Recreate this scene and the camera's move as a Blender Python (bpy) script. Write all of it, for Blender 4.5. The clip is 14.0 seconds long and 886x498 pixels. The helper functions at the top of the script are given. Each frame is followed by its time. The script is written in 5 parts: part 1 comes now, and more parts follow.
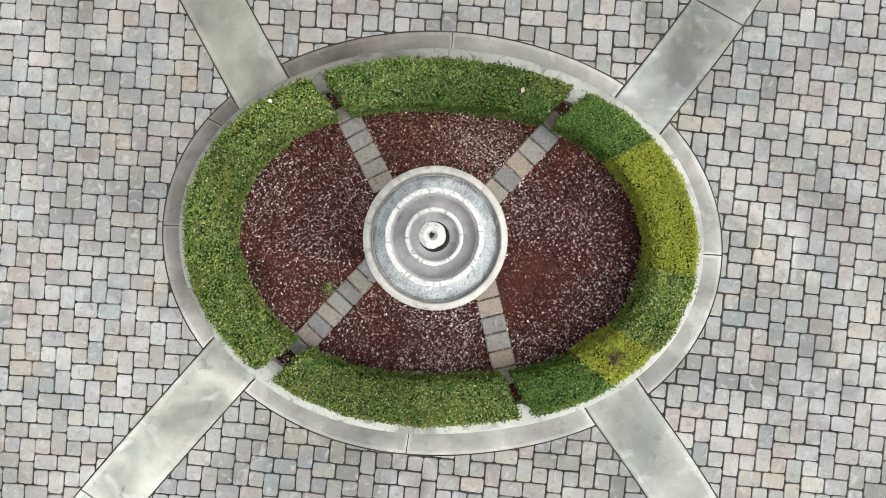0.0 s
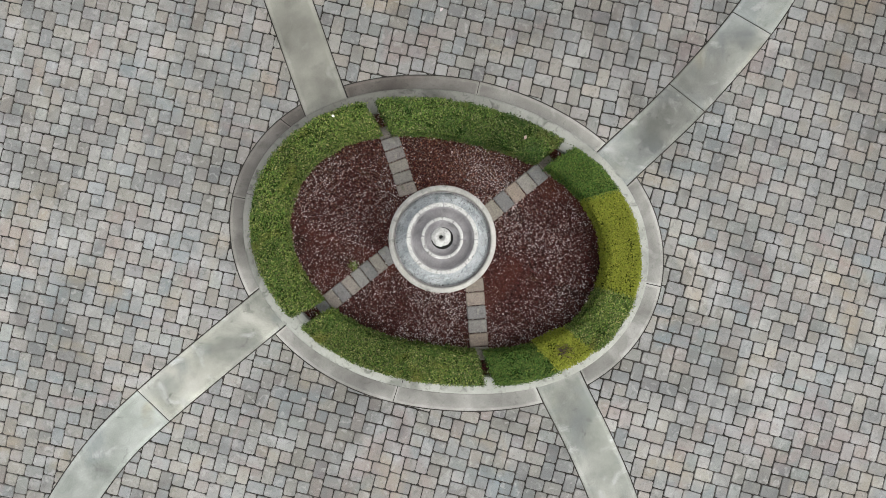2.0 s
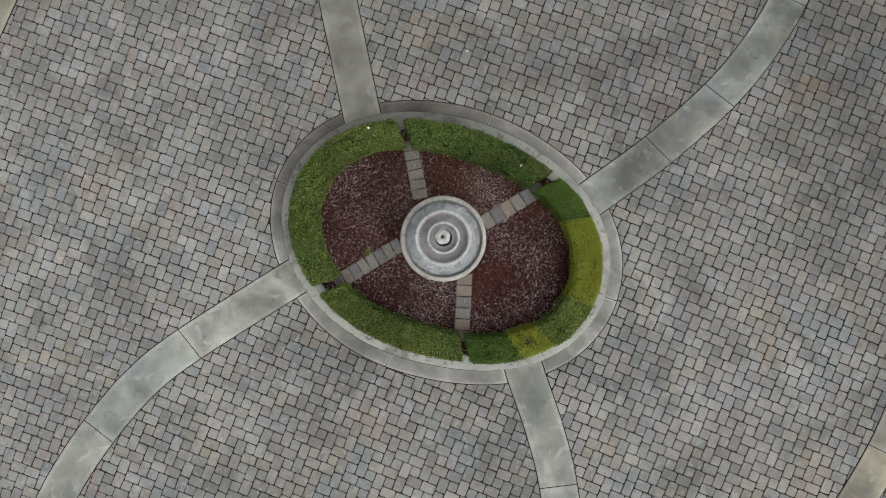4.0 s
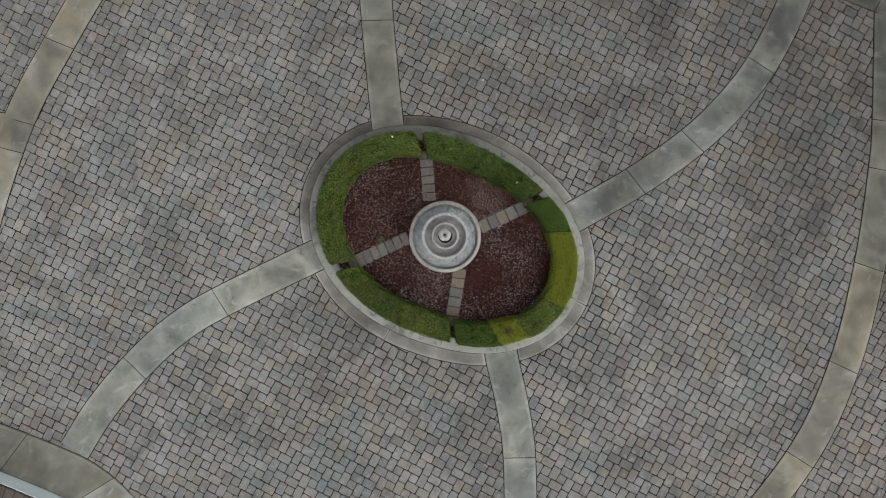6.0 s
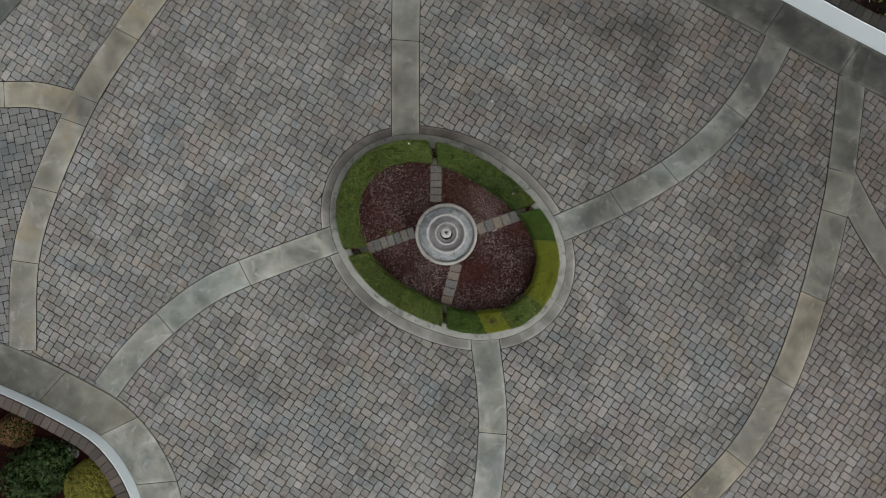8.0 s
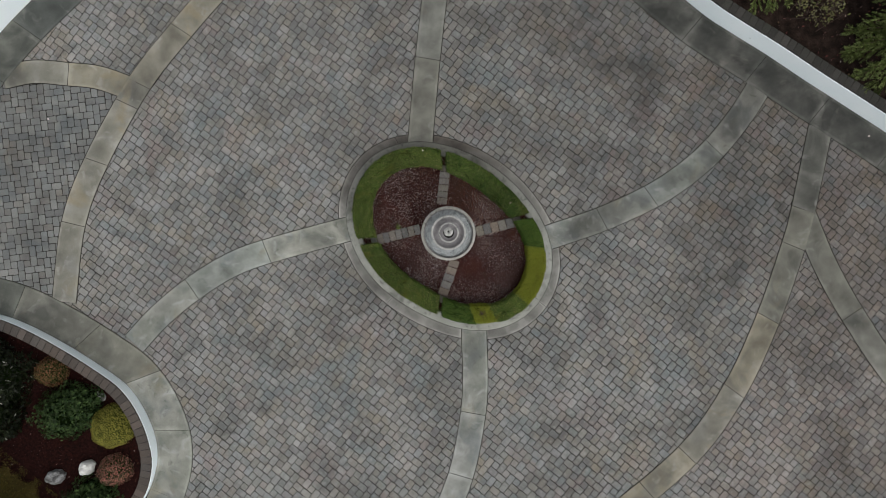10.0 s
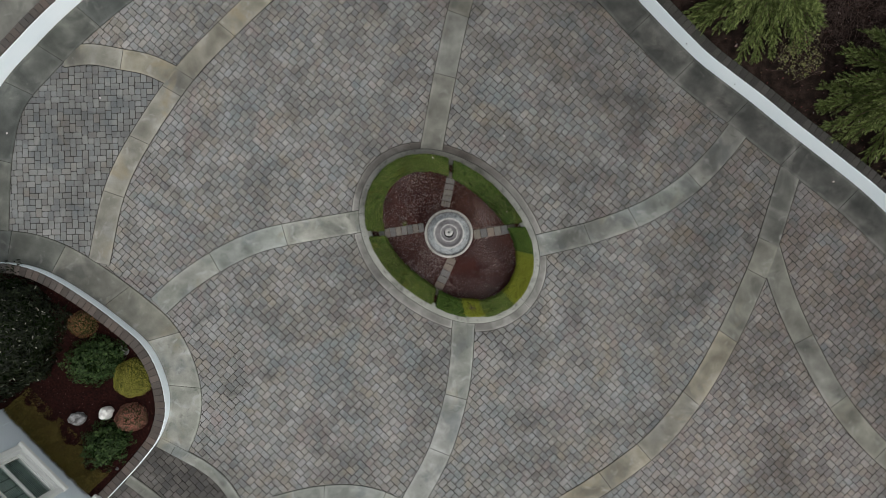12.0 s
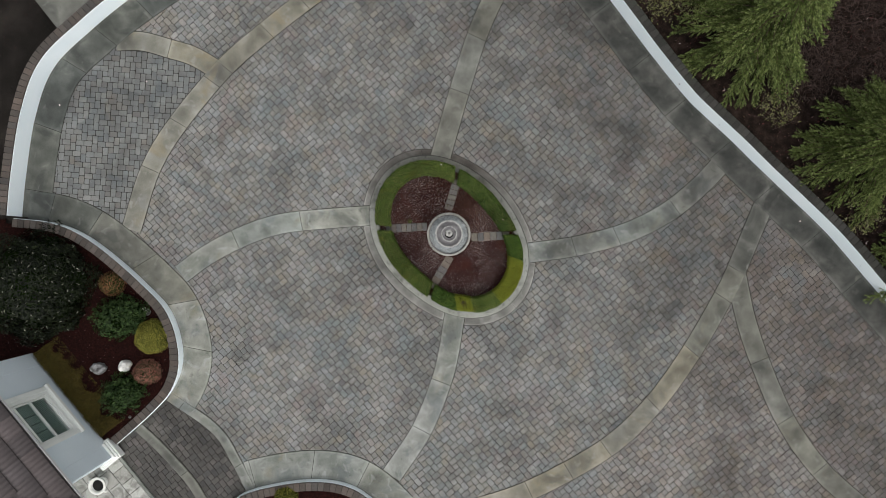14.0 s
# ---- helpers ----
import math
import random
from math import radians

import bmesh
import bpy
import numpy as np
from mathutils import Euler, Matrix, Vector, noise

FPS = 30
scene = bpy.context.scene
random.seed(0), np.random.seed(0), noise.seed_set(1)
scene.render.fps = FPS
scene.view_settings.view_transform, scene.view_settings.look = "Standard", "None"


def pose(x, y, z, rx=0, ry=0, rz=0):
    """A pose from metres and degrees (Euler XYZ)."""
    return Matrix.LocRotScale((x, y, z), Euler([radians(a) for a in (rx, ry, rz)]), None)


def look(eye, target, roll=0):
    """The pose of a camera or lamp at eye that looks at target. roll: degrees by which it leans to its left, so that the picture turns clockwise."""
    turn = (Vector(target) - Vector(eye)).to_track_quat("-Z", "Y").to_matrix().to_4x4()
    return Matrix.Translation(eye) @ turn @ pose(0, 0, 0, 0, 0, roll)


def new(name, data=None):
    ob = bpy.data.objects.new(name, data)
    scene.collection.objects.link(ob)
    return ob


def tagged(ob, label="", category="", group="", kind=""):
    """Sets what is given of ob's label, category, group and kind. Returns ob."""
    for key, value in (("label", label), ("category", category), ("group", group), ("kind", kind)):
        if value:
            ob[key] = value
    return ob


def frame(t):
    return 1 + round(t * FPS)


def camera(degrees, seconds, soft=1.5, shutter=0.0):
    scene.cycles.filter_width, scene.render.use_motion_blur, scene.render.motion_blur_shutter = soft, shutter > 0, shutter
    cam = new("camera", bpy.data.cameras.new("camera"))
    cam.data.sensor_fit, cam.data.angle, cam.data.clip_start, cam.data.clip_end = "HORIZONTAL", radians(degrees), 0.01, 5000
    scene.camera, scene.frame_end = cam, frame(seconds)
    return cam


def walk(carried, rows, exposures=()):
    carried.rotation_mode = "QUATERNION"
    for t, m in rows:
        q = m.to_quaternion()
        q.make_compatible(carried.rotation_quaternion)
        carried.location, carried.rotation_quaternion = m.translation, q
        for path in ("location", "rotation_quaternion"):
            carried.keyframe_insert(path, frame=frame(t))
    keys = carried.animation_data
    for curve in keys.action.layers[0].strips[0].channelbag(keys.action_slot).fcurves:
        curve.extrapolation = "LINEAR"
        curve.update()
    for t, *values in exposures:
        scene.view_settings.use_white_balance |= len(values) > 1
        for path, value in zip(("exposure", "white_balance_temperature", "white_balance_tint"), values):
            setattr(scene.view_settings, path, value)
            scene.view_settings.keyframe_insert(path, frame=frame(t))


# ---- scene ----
cam = camera(73.7, 14.0, 0.65)
PATH = [
    (0.0, pose(-0.018, -0.112, 6.220, 0, 0, -44.16)),
    (0.5, pose(-0.043, -0.105, 6.650, 0, 0, -41.69)),
    (1.0, pose(-0.062, -0.101, 7.084, 0, 0, -39.38)),
    (1.5, pose(-0.067, -0.097, 7.520, 0, 0, -37.35)),
    (2.0, pose(-0.059, -0.096, 7.948, 0, 0, -35.33)),
    (2.5, pose(-0.056, -0.099, 8.374, 0, 0, -33.30)),
    (3.0, pose(-0.058, -0.110, 8.801, 0, 0, -31.36)),
    (3.9, pose(-0.072, -0.126, 9.562, 0, 0, -28.18)),
    (4.6, pose(-0.082, -0.143, 10.146, 0, 0, -25.84)),
    (5.3, pose(-0.087, -0.158, 10.720, 0, 0, -23.68)),
    (5.5, pose(-0.092, -0.165, 10.886, 0, 0, -23.07)),
    (6.0, pose(-0.111, -0.183, 11.300, 0, 0, -21.55)),
    (6.5, pose(-0.127, -0.201, 11.714, 0, 0, -20.10)),
    (7.0, pose(-0.135, -0.219, 12.119, 0, 0, -18.70)),
    (7.5, pose(-0.139, -0.239, 12.513, 0, 0, -17.38)),
    (8.0, pose(-0.144, -0.261, 12.912, 0, 0, -16.07)),
    (8.2, pose(-0.147, -0.268, 13.073, 0, 0, -15.55)),
    (8.9, pose(-0.167, -0.286, 13.637, 0, 0, -13.73)),
    (9.6, pose(-0.178, -0.309, 14.200, 0, 0, -11.91)),
    (10.3, pose(-0.189, -0.334, 14.771, 0, 0, -10.09)),
    (10.5, pose(-0.189, -0.339, 14.934, 0, 0, -9.57)),
    (11.0, pose(-0.184, -0.350, 15.340, 0, 0, -8.24)),
    (11.5, pose(-0.182, -0.361, 15.745, 0, 0, -6.89)),
    (12.0, pose(-0.182, -0.374, 16.154, 0, 0, -5.55)),
    (12.5, pose(-0.181, -0.385, 16.568, 0, 0, -4.19)),
    (13.0, pose(-0.175, -0.394, 16.988, 0, 0, -2.82)),
    (13.5, pose(-0.160, -0.404, 17.413, 0, 0, -1.45)),
    (14.0, pose(-0.165, -0.414, 17.840, 0, 0, 0.00)),
]
EXPOSURE = [(0.0, 1.48), (1.5, 1.21), (3.0, .69), (5.3, .23), (7.5, -.02), (11.0, .07), (14.0, .24)]
walk(cam, PATH, EXPOSURE)

# ---- world and light: a bright overcast sky ----
world = bpy.data.worlds.new("overcast_sky")
scene.world = world
world.use_nodes = True
wn = world.node_tree.nodes
sky = wn.new("ShaderNodeTexSky")
sky.sky_type = 'NISHITA'
sky.sun_disc = False
sky.sun_elevation = radians(60)
sky.sun_rotation = radians(162)
sky.dust_density = 4.0
desat = wn.new("ShaderNodeHueSaturation")
desat.inputs["Saturation"].default_value = 0.15
world.node_tree.links.new(sky.outputs[0], desat.inputs["Color"])
world.node_tree.links.new(desat.outputs[0], wn["Background"].inputs["Color"])
wn["Background"].inputs["Strength"].default_value = 0.156
sun_data = bpy.data.lights.new("sun", 'SUN')
sun_data.energy = .48
sun_data.angle = radians(60)
sun_data.color = (1.0, 0.97, 0.92)
sun = new("sun", sun_data)
sun.matrix_world = look((1.8, -5.5, 10.2), (0, 0, 0))


# ---- materials ----
def surf(name, colours, scale=3.0, rough=0.8, bump=0.3, fine=90.0, spread=0.0, hue=0.0, stain=None, grain=0.25, metal=0.0, patch=0.0, spec=0.2, lean_dark=0.0, tints=(), lean=(.030, .022, 0), border=0.0):
    """A weathered surface: colours from a coarse noise, grain, an own tone for every piece, optional stains."""
    m = bpy.data.materials.new(name)
    m.use_nodes = True
    nt = m.node_tree
    n, link = nt.nodes, nt.links.new
    b = n["Principled BSDF"]
    geo = n.new("ShaderNodeNewGeometry")

    def noise_at(s, detail=5.0, distort=0.0):
        x = n.new("ShaderNodeTexNoise")
        x.inputs["Scale"].default_value = s
        x.inputs["Detail"].default_value = detail
        x.inputs["Distortion"].default_value = distort
        link(geo.outputs["Position"], x.inputs["Vector"])
        return x.outputs["Fac"]

    def ramp(fac, stops):
        r = n.new("ShaderNodeValToRGB")
        e = r.color_ramp.elements
        while len(e) < len(stops):
            e.new(0.5)
        for k, (p, c) in enumerate(stops):
            e[k].position = p
            e[k].color = (*c, 1) if not isinstance(c, float) else (c, c, c, 1)
        link(fac, r.inputs[0])
        return r.outputs[0]

    def blend(fac, a, c, mode='MIX'):
        x = n.new("ShaderNodeMix")
        x.data_type, x.blend_type = 'RGBA', mode
        for sock, v in ((x.inputs[0], fac), (x.inputs[6], a), (x.inputs[7], c)):
            if isinstance(v, (int, float)):
                sock.default_value = v
            elif isinstance(v, tuple):
                sock.default_value = (*v, 1)
            else:
                link(v, sock)
        return x.outputs[2]

    own = None
    if spread or hue or tints:
        info = n.new("ShaderNodeObjectInfo")
        add = n.new("ShaderNodeMath")
        add.operation = 'ADD'
        link(info.outputs["Random"], add.inputs[0])
        link(geo.outputs["Random Per Island"], add.inputs[1])
        fr = n.new("ShaderNodeMath")
        fr.operation = 'FRACT'
        link(add.outputs[0], fr.inputs[0])
        own = fr.outputs[0]
    k = len(colours)
    if hue:
        col = ramp(own, [(i / max(k - 1, 1), c) for i, c in enumerate(colours)])
    else:
        col = ramp(noise_at(scale), [(0.3 + 0.4 * i / max(k - 1, 1), c) for i, c in enumerate(colours)])
    if spread:
        wn1 = n.new("ShaderNodeTexWhiteNoise")
        wn1.noise_dimensions = '1D'
        link(own, wn1.inputs["W"])
        mr = n.new("ShaderNodeMapRange")
        mr.inputs[3].default_value, mr.inputs[4].default_value = 1 - spread, 1 + spread
        link(wn1.outputs["Value"], mr.inputs[0])
        col = blend(1.0, col, mr.outputs[0], 'MULTIPLY')
    if tints:
        col = blend(1.0, col, ramp(own, [(i / (len(tints) - 1), c) for i, c in enumerate(tints)]), 'MULTIPLY')
    if patch:
        col = blend(1.0, col, ramp(noise_at(0.55, 3.0, 0.6), [(0.32, 1 - patch), (0.52, 1.0), (0.7, 1 + patch * 0.5)]), 'MULTIPLY')
        col = blend(1.0, col, ramp(noise_at(2.3, 4.0, 0.3), [(0.35, 1 - patch * 0.5), (0.6, 1.0)]), 'MULTIPLY')
    if stain:
        for c, s, lo, amount in stain:
            col = blend(ramp(noise_at(s, 6.0, 0.8), [(lo, 0.0), (lo + 0.12, amount)]), col, c)
    if lean_dark:
        # blotchy darkening from noise, stronger along the lean direction
        dot = n.new("ShaderNodeVectorMath")
        dot.operation = 'DOT_PRODUCT'
        link(geo.outputs["Position"], dot.inputs[0])
        dot.inputs[1].default_value = lean
        mad = n.new("ShaderNodeMath")
        mad.operation = 'MULTIPLY_ADD'
        link(noise_at(.45, 4.0, .5), mad.inputs[0])
        mad.inputs[1].default_value = .9
        link(dot.outputs["Value"], mad.inputs[2])
        col = blend(ramp(mad.outputs[0], [(.44, 0.0), (.92, 1.0)]), col, blend(1.0, col, (1 - lean_dark * .96, 1 - lean_dark, 1 - lean_dark * 1.02), 'MULTIPLY'))
    if border:
        # slab margins stay paler where the surface was trowelled smooth, the middle holds the dirt
        wear = n.new("ShaderNodeAttribute")
        wear.attribute_name = "margin"
        mix = n.new("ShaderNodeMath")
        mix.operation = 'MULTIPLY_ADD'
        link(noise_at(2.6, 4.0, .4), mix.inputs[0])
        mix.inputs[1].default_value = .9
        link(wear.outputs["Fac"], mix.inputs[2])
        col = blend(1.0, col, ramp(mix.outputs[0], [(.30, 1 - border * .55), (.62, 1.0), (1.25, 1 + border)]), 'MULTIPLY')
    if grain:
        col = blend(1.0, col, ramp(noise_at(fine, 3.0), [(0.25, 1 - grain), (0.75, 1 + grain)]), 'MULTIPLY')
    link(col, b.inputs["Base Color"])
    b.inputs["Roughness"].default_value = rough
    b.inputs["Metallic"].default_value = metal
    b.inputs["Specular IOR Level"].default_value = spec
    if bump:
        bp = n.new("ShaderNodeBump")
        bp.inputs["Strength"].default_value = bump
        bp.inputs["Distance"].default_value = 0.004
        link(noise_at(fine, 6.0), bp.inputs["Height"])
        link(bp.outputs[0], b.inputs["Normal"])
    return m


M = {}
M["paver"] = surf("tumbled_concrete_paver", [(.196, .196, .180), (.210, .202, .178), (.182, .192, .191), (.204, .190, .174), (.221, .221, .208), (.170, .176, .172), (.208, .194, .171), (.187, .197, .185), (.180, .176, .174)],
                  rough=.85, spread=.16, hue=1, fine=160, patch=.34, grain=.30, lean_dark=.44, lean=(.05, .04, 0),
                  stain=[((.225, .185, .125), 1.0, .565, .40), ((.125, .158, .168), .85, .55, .45), ((.275, .278, .275), 1.5, .57, .50), ((.190, .150, .140), 1.3, .57, .5), ((.076, .079, .076), 1.7, .585, .5),
                         ((.30, .30, .285), 11, .56, .40), ((.085, .085, .078), 17, .56, .45)])
M["warm_paver"] = surf("brownish_tumbled_paver", [(0.204, 0.19, 0.171), (0.218, 0.196, 0.169), (0.189, 0.186, 0.181), (0.212, 0.184, 0.165), (0.23, 0.214, 0.198), (0.177, 0.171, 0.163), (0.216, 0.188, 0.162), (0.194, 0.191, 0.176), (0.187, 0.171, 0.165)],
                  rough=.85, spread=.16, hue=1, fine=160, patch=.34, grain=.30, lean_dark=.44, lean=(.05, .04, 0),
                  stain=[((.225, .185, .125), 1.0, .565, .40), ((.125, .158, .168), .85, .55, .45), ((.275, .278, .275), 1.5, .57, .50), ((.190, .150, .140), 1.3, .57, .5), ((.076, .079, .076), 1.7, .585, .5),
                         ((.30, .30, .285), 11, .56, .40), ((.085, .085, .078), 17, .56, .45)])
M["bay_paver"] = surf("blue_grey_paver", [(.158, .162, .155), (.176, .178, .168), (.142, .150, .149), (.170, .163, .149)], rough=.85, spread=.15, hue=1, fine=160, patch=.3, grain=.28,
                      stain=[((.19, .20, .20), 1.4, .60, .4), ((.085, .10, .105), 1.0, .56, .5), ((.14, .12, .09), 1.2, .62, .4)])
M["path_paver"] = surf("brown_path_paver", [(.080, .077, .071), (.094, .088, .080), (.074, .073, .070), (.104, .095, .088)], rough=.85, spread=.13, hue=1, fine=160, patch=.28, grain=.28,
                       stain=[((.055, .051, .046), 1.2, .55, .5), ((.15, .145, .13), 2.0, .61, .45)])
M["joint"] = surf("jointing_sand_and_soil", [(.016, .015, .0135), (.028, .026, .023), (.052, .048, .042)], scale=2.2, rough=.95, fine=60, spec=.05)
M["slab"] = surf("cast_concrete", [(.1781, .1876, .1686), (.2434, .2517, .2303), (.3087, .3146, .2932)], scale=1.6, rough=.8, fine=140, grain=.22, patch=.38, lean_dark=.5, lean=(.05, .03, 0),
                 tints=((1.0, 1.0, 1.0), (1.03, 1.0, .93), (.83, .85, .83), (1.10, 1.10, 1.08), (.90, .94, .93), (.97, .97, .93)),
                 stain=[((.21, .18, .115), 1.3, .60, .35), ((.075, .080, .073), .8, .53, .6), ((.115, .130, .132), 1.1, .53, .55), ((.33, .34, .325), 3.5, .58, .5), ((.05, .052, .047), 6.0, .62, .5)], bump=.2, border=0.2)
M["slab_ochre"] = surf("ochre_stained_concrete", [(.168, .1628, .1344), (.2226, .2152, .1806), (.2625, .2594, .2331)], scale=1.6, rough=.8, fine=140, grain=.18, patch=.36, lean_dark=.35,
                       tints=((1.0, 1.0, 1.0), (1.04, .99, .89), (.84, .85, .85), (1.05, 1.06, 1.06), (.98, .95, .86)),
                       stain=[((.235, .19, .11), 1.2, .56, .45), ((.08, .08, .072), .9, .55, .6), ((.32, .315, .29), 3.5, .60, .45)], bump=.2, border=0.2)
M["slab_grey"] = surf("grey_stained_concrete", [(.115, .117, .105), (.158, .160, .144), (.204, .206, .188)], scale=1.6, rough=.8, fine=140, grain=.18, patch=.35, lean_dark=.35,
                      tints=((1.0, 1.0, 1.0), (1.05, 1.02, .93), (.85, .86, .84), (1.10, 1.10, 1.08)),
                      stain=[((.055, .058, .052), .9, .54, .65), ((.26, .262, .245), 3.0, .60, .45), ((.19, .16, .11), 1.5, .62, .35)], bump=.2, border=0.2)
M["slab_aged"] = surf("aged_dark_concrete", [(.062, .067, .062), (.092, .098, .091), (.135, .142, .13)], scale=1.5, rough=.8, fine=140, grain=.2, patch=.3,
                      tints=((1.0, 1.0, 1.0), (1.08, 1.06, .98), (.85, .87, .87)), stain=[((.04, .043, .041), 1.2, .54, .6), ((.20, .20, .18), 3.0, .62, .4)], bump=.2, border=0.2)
M["worn"] = surf("worn_gutter_concrete", [(.1781, .1745, .1603), (.2434, .2398, .2196), (.3087, .3087, .2849)], scale=1.3, rough=.8, fine=140, grain=.2, patch=.40, lean_dark=.74, lean=(.05, .18, 0),
                 stain=[((.085, .085, .075), 1.1, .55, .55), ((.31, .31, .29), 2.5, .60, .45), ((.075, .075, .068), 14, .60, .4)], bump=.2, border=0.34)
# darkest concrete, for the band along the woods wall
M["slab_dark"] = surf("dark_mottled_concrete", [(.034, .036, .032), (.055, .056, .050), (.095, .094, .084)], scale=1.5, rough=.8, fine=140, grain=.15, patch=.2,
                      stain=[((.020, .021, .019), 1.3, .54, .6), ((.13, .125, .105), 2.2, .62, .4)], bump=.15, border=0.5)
M["kerb"] = surf("pale_kerb_concrete", [(.2238, .2304, .2066), (.316, .3226, .2897)], scale=2.2, rough=.8, fine=140, grain=.18, lean_dark=.62, lean=(.05, .17, 0),
                 stain=[((.075, .077, .068), 1.8, .56, .55), ((.30, .30, .28), 4, .60, .4), ((.06, .062, .055), 7, .57, .6), ((.08, .085, .07), 18, .58, .5)], bump=.15)
M["render"] = surf("painted_wall_render", [(.80, .89, .92), (.86, .93, .95)], scale=1.2, rough=.6, fine=110, grain=.03,
                   stain=[((.60, .62, .60), 3.0, .70, .3)], bump=.15)
M["brick"] = surf("cap_brick", [(.064, .056, .050), (.088, .074, .064), (.078, .070, .063), (.104, .083, .070), (.070, .066, .062)], rough=.9, spread=.2, hue=1, fine=120, grain=.3)
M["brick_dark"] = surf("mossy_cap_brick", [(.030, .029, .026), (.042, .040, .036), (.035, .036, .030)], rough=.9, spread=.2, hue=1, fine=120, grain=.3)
# mortar, silt and grit; also the painted shadow gaps between roof courses
M["mortar"] = surf("dark_mortar_and_shadow", [(.03, .028, .025), (.05, .045, .04)], rough=.95)
M["mulch"] = surf("red_bark_mulch", [(.0077, .005, .0044), (.0286, .011, .0099), (.0605, .0209, .0176)], scale=34, rough=.95, fine=130, grain=.6, bump=.9, spec=.05,
                  stain=[((.008, .006, .005), 1.6, .57, .7), ((.05, .04, .018), 2.2, .64, .4), ((.085, .026, .017), .9, .56, .5)])
# planter mulch, its colour darkened for the shade under dense shrubs
M["mulch_dark"] = surf("shaded_red_mulch", [(.006, .003, .0027), (.014, .005, .0043), (.025, .008, .0066)], scale=18, rough=.95, fine=110, grain=.6, bump=.9, spec=.04)
M["chip"] = surf("bark_chip", [(.010, .006, .005), (.060, .017, .015), (.026, .010, .009), (.10, .032, .028), (.016, .008, .007), (.072, .024, .020), (.09, .060, .036), (.05, .022, .018), (.13, .075, .068), (.03, .012, .010), (.22, .15, .14), (.42, .37, .355)],
                 rough=.9, spread=.5, hue=1, fine=200, bump=0, spec=.05)
M["stone"] = surf("stepping_stone", [(.15, .135, .11), (.11, .11, .11), (.18, .145, .115), (.135, .125, .112), (.09, .094, .094)], rough=.85, spread=.15, hue=1, fine=90, grain=.4,
                  stain=[((.06, .07, .03), 6.0, .60, .5), ((.05, .047, .04), 16, .58, .5), ((.22, .20, .17), 12, .60, .4)])
M["caststone"] = surf("cast_stone", [(.24, .236, .215), (.335, .328, .30)], scale=7, rough=.75, fine=110, grain=.22, stain=[((.10, .097, .085), 9, .55, .65), ((.42, .41, .39), 16, .62, .5), ((.16, .17, .12), 3, .60, .4)], bump=.3)
M["white_stone"] = surf("white_cast_stone", [(.31, .31, .292), (.41, .41, .388)], scale=9, rough=.75, fine=110, grain=.25, stain=[((.10, .097, .09), 15, .56, .55), ((.46, .46, .44), 25, .58, .55), ((.045, .045, .04), 42, .58, .8)], bump=.3)
M["basin"] = surf("basin_floor_lime_and_grit", [(.15, .168, .172), (.24, .258, .262), (.30, .315, .315)], scale=5, rough=.6, fine=120, grain=.45, bump=.4,
                  stain=[((.075, .085, .085), 5, .55, .6), ((.40, .42, .415), 9, .56, .6), ((.05, .055, .055), 26, .62, .75)])
# bowl stone, a greyer tone than the rims
M["bowl"] = surf("mid_grey_stone_bowl", [(.19, .183, .185), (.262, .253, .255)], scale=9, rough=.6, fine=110, grain=.25, stain=[((.07, .067, .067), 7, .59, .55), ((.28, .28, .28), 12, .63, .4)])
M["dark"] = surf("dark_opening", [(.008, .008, .008), (.015, .015, .014)], rough=.9)
M["hedge"] = surf("box_leaf", [(.0205, .0500, .0075), (.041, .083, .013), (.080, .118, .021), (.138, .160, .039), (.028, .066, .0097), (.235, .218, .096)], rough=.7, spread=.7, hue=1, bump=0, grain=.1, patch=.4, spec=.1,
                   stain=[((.105, .098, .018), 2.6, .57, .5), ((.016, .048, .008), 3.2, .56, .45)])
M["hedge_mid"] = surf("deep_box_leaf", [(.017, .044, .007), (.034, .072, .011), (.064, .100, .018), (.105, .130, .032), (.024, .056, .009), (.185, .180, .085)], rough=.7, spread=.7, hue=1, bump=0, grain=.1, patch=.4, spec=.1,
                      stain=[((.085, .084, .017), 2.6, .60, .5), ((.013, .042, .008), 3.2, .54, .5)])
M["hedge_dark"] = surf("dark_box_leaf", [(.016, .046, .008), (.032, .072, .012), (.055, .096, .016), (.095, .12, .027), (.023, .056, .009)], rough=.7, spread=.5, hue=1, bump=0, grain=.1, patch=.3, spec=.1)
M["lime"] = surf("lime_leaf", [(.0978, .1207, .0115), (.138, .1587, .0161), (.1898, .1978, .0276), (.115, .1357, .0138)], rough=.7, spread=.32, hue=1, bump=0, grain=.1, patch=.25, spec=.1)
# near-black green: the shade among inner twigs, put into the colour
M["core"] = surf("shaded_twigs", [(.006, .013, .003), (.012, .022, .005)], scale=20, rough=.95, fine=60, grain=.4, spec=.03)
M["soil"] = surf("dark_garden_soil", [(.0075, .0058, .0049), (.016, .011, .0092), (.030, .0200, .0165)], scale=5, rough=.95, fine=70, grain=.6, bump=.8, spec=.03)
M["earth"] = surf("bare_brown_earth", [(.009, .0082, .007), (.015, .013, .0115), (.024, .021, .018)], scale=1.5, rough=.95, fine=50, grain=.5, bump=.6, spec=.05)
M["conifer"] = surf("conifer_spray", [(.023, .038, .0082), (.042, .061, .0130), (.067, .089, .021), (.096, .112, .033), (.032, .048, .0106)], rough=.7, spread=.45, hue=1, bump=0, grain=.1, spec=.08,
                     stain=[((.085, .112, .032), 5.0, .55, .5), ((.010, .018, .005), 3.0, .53, .7)])
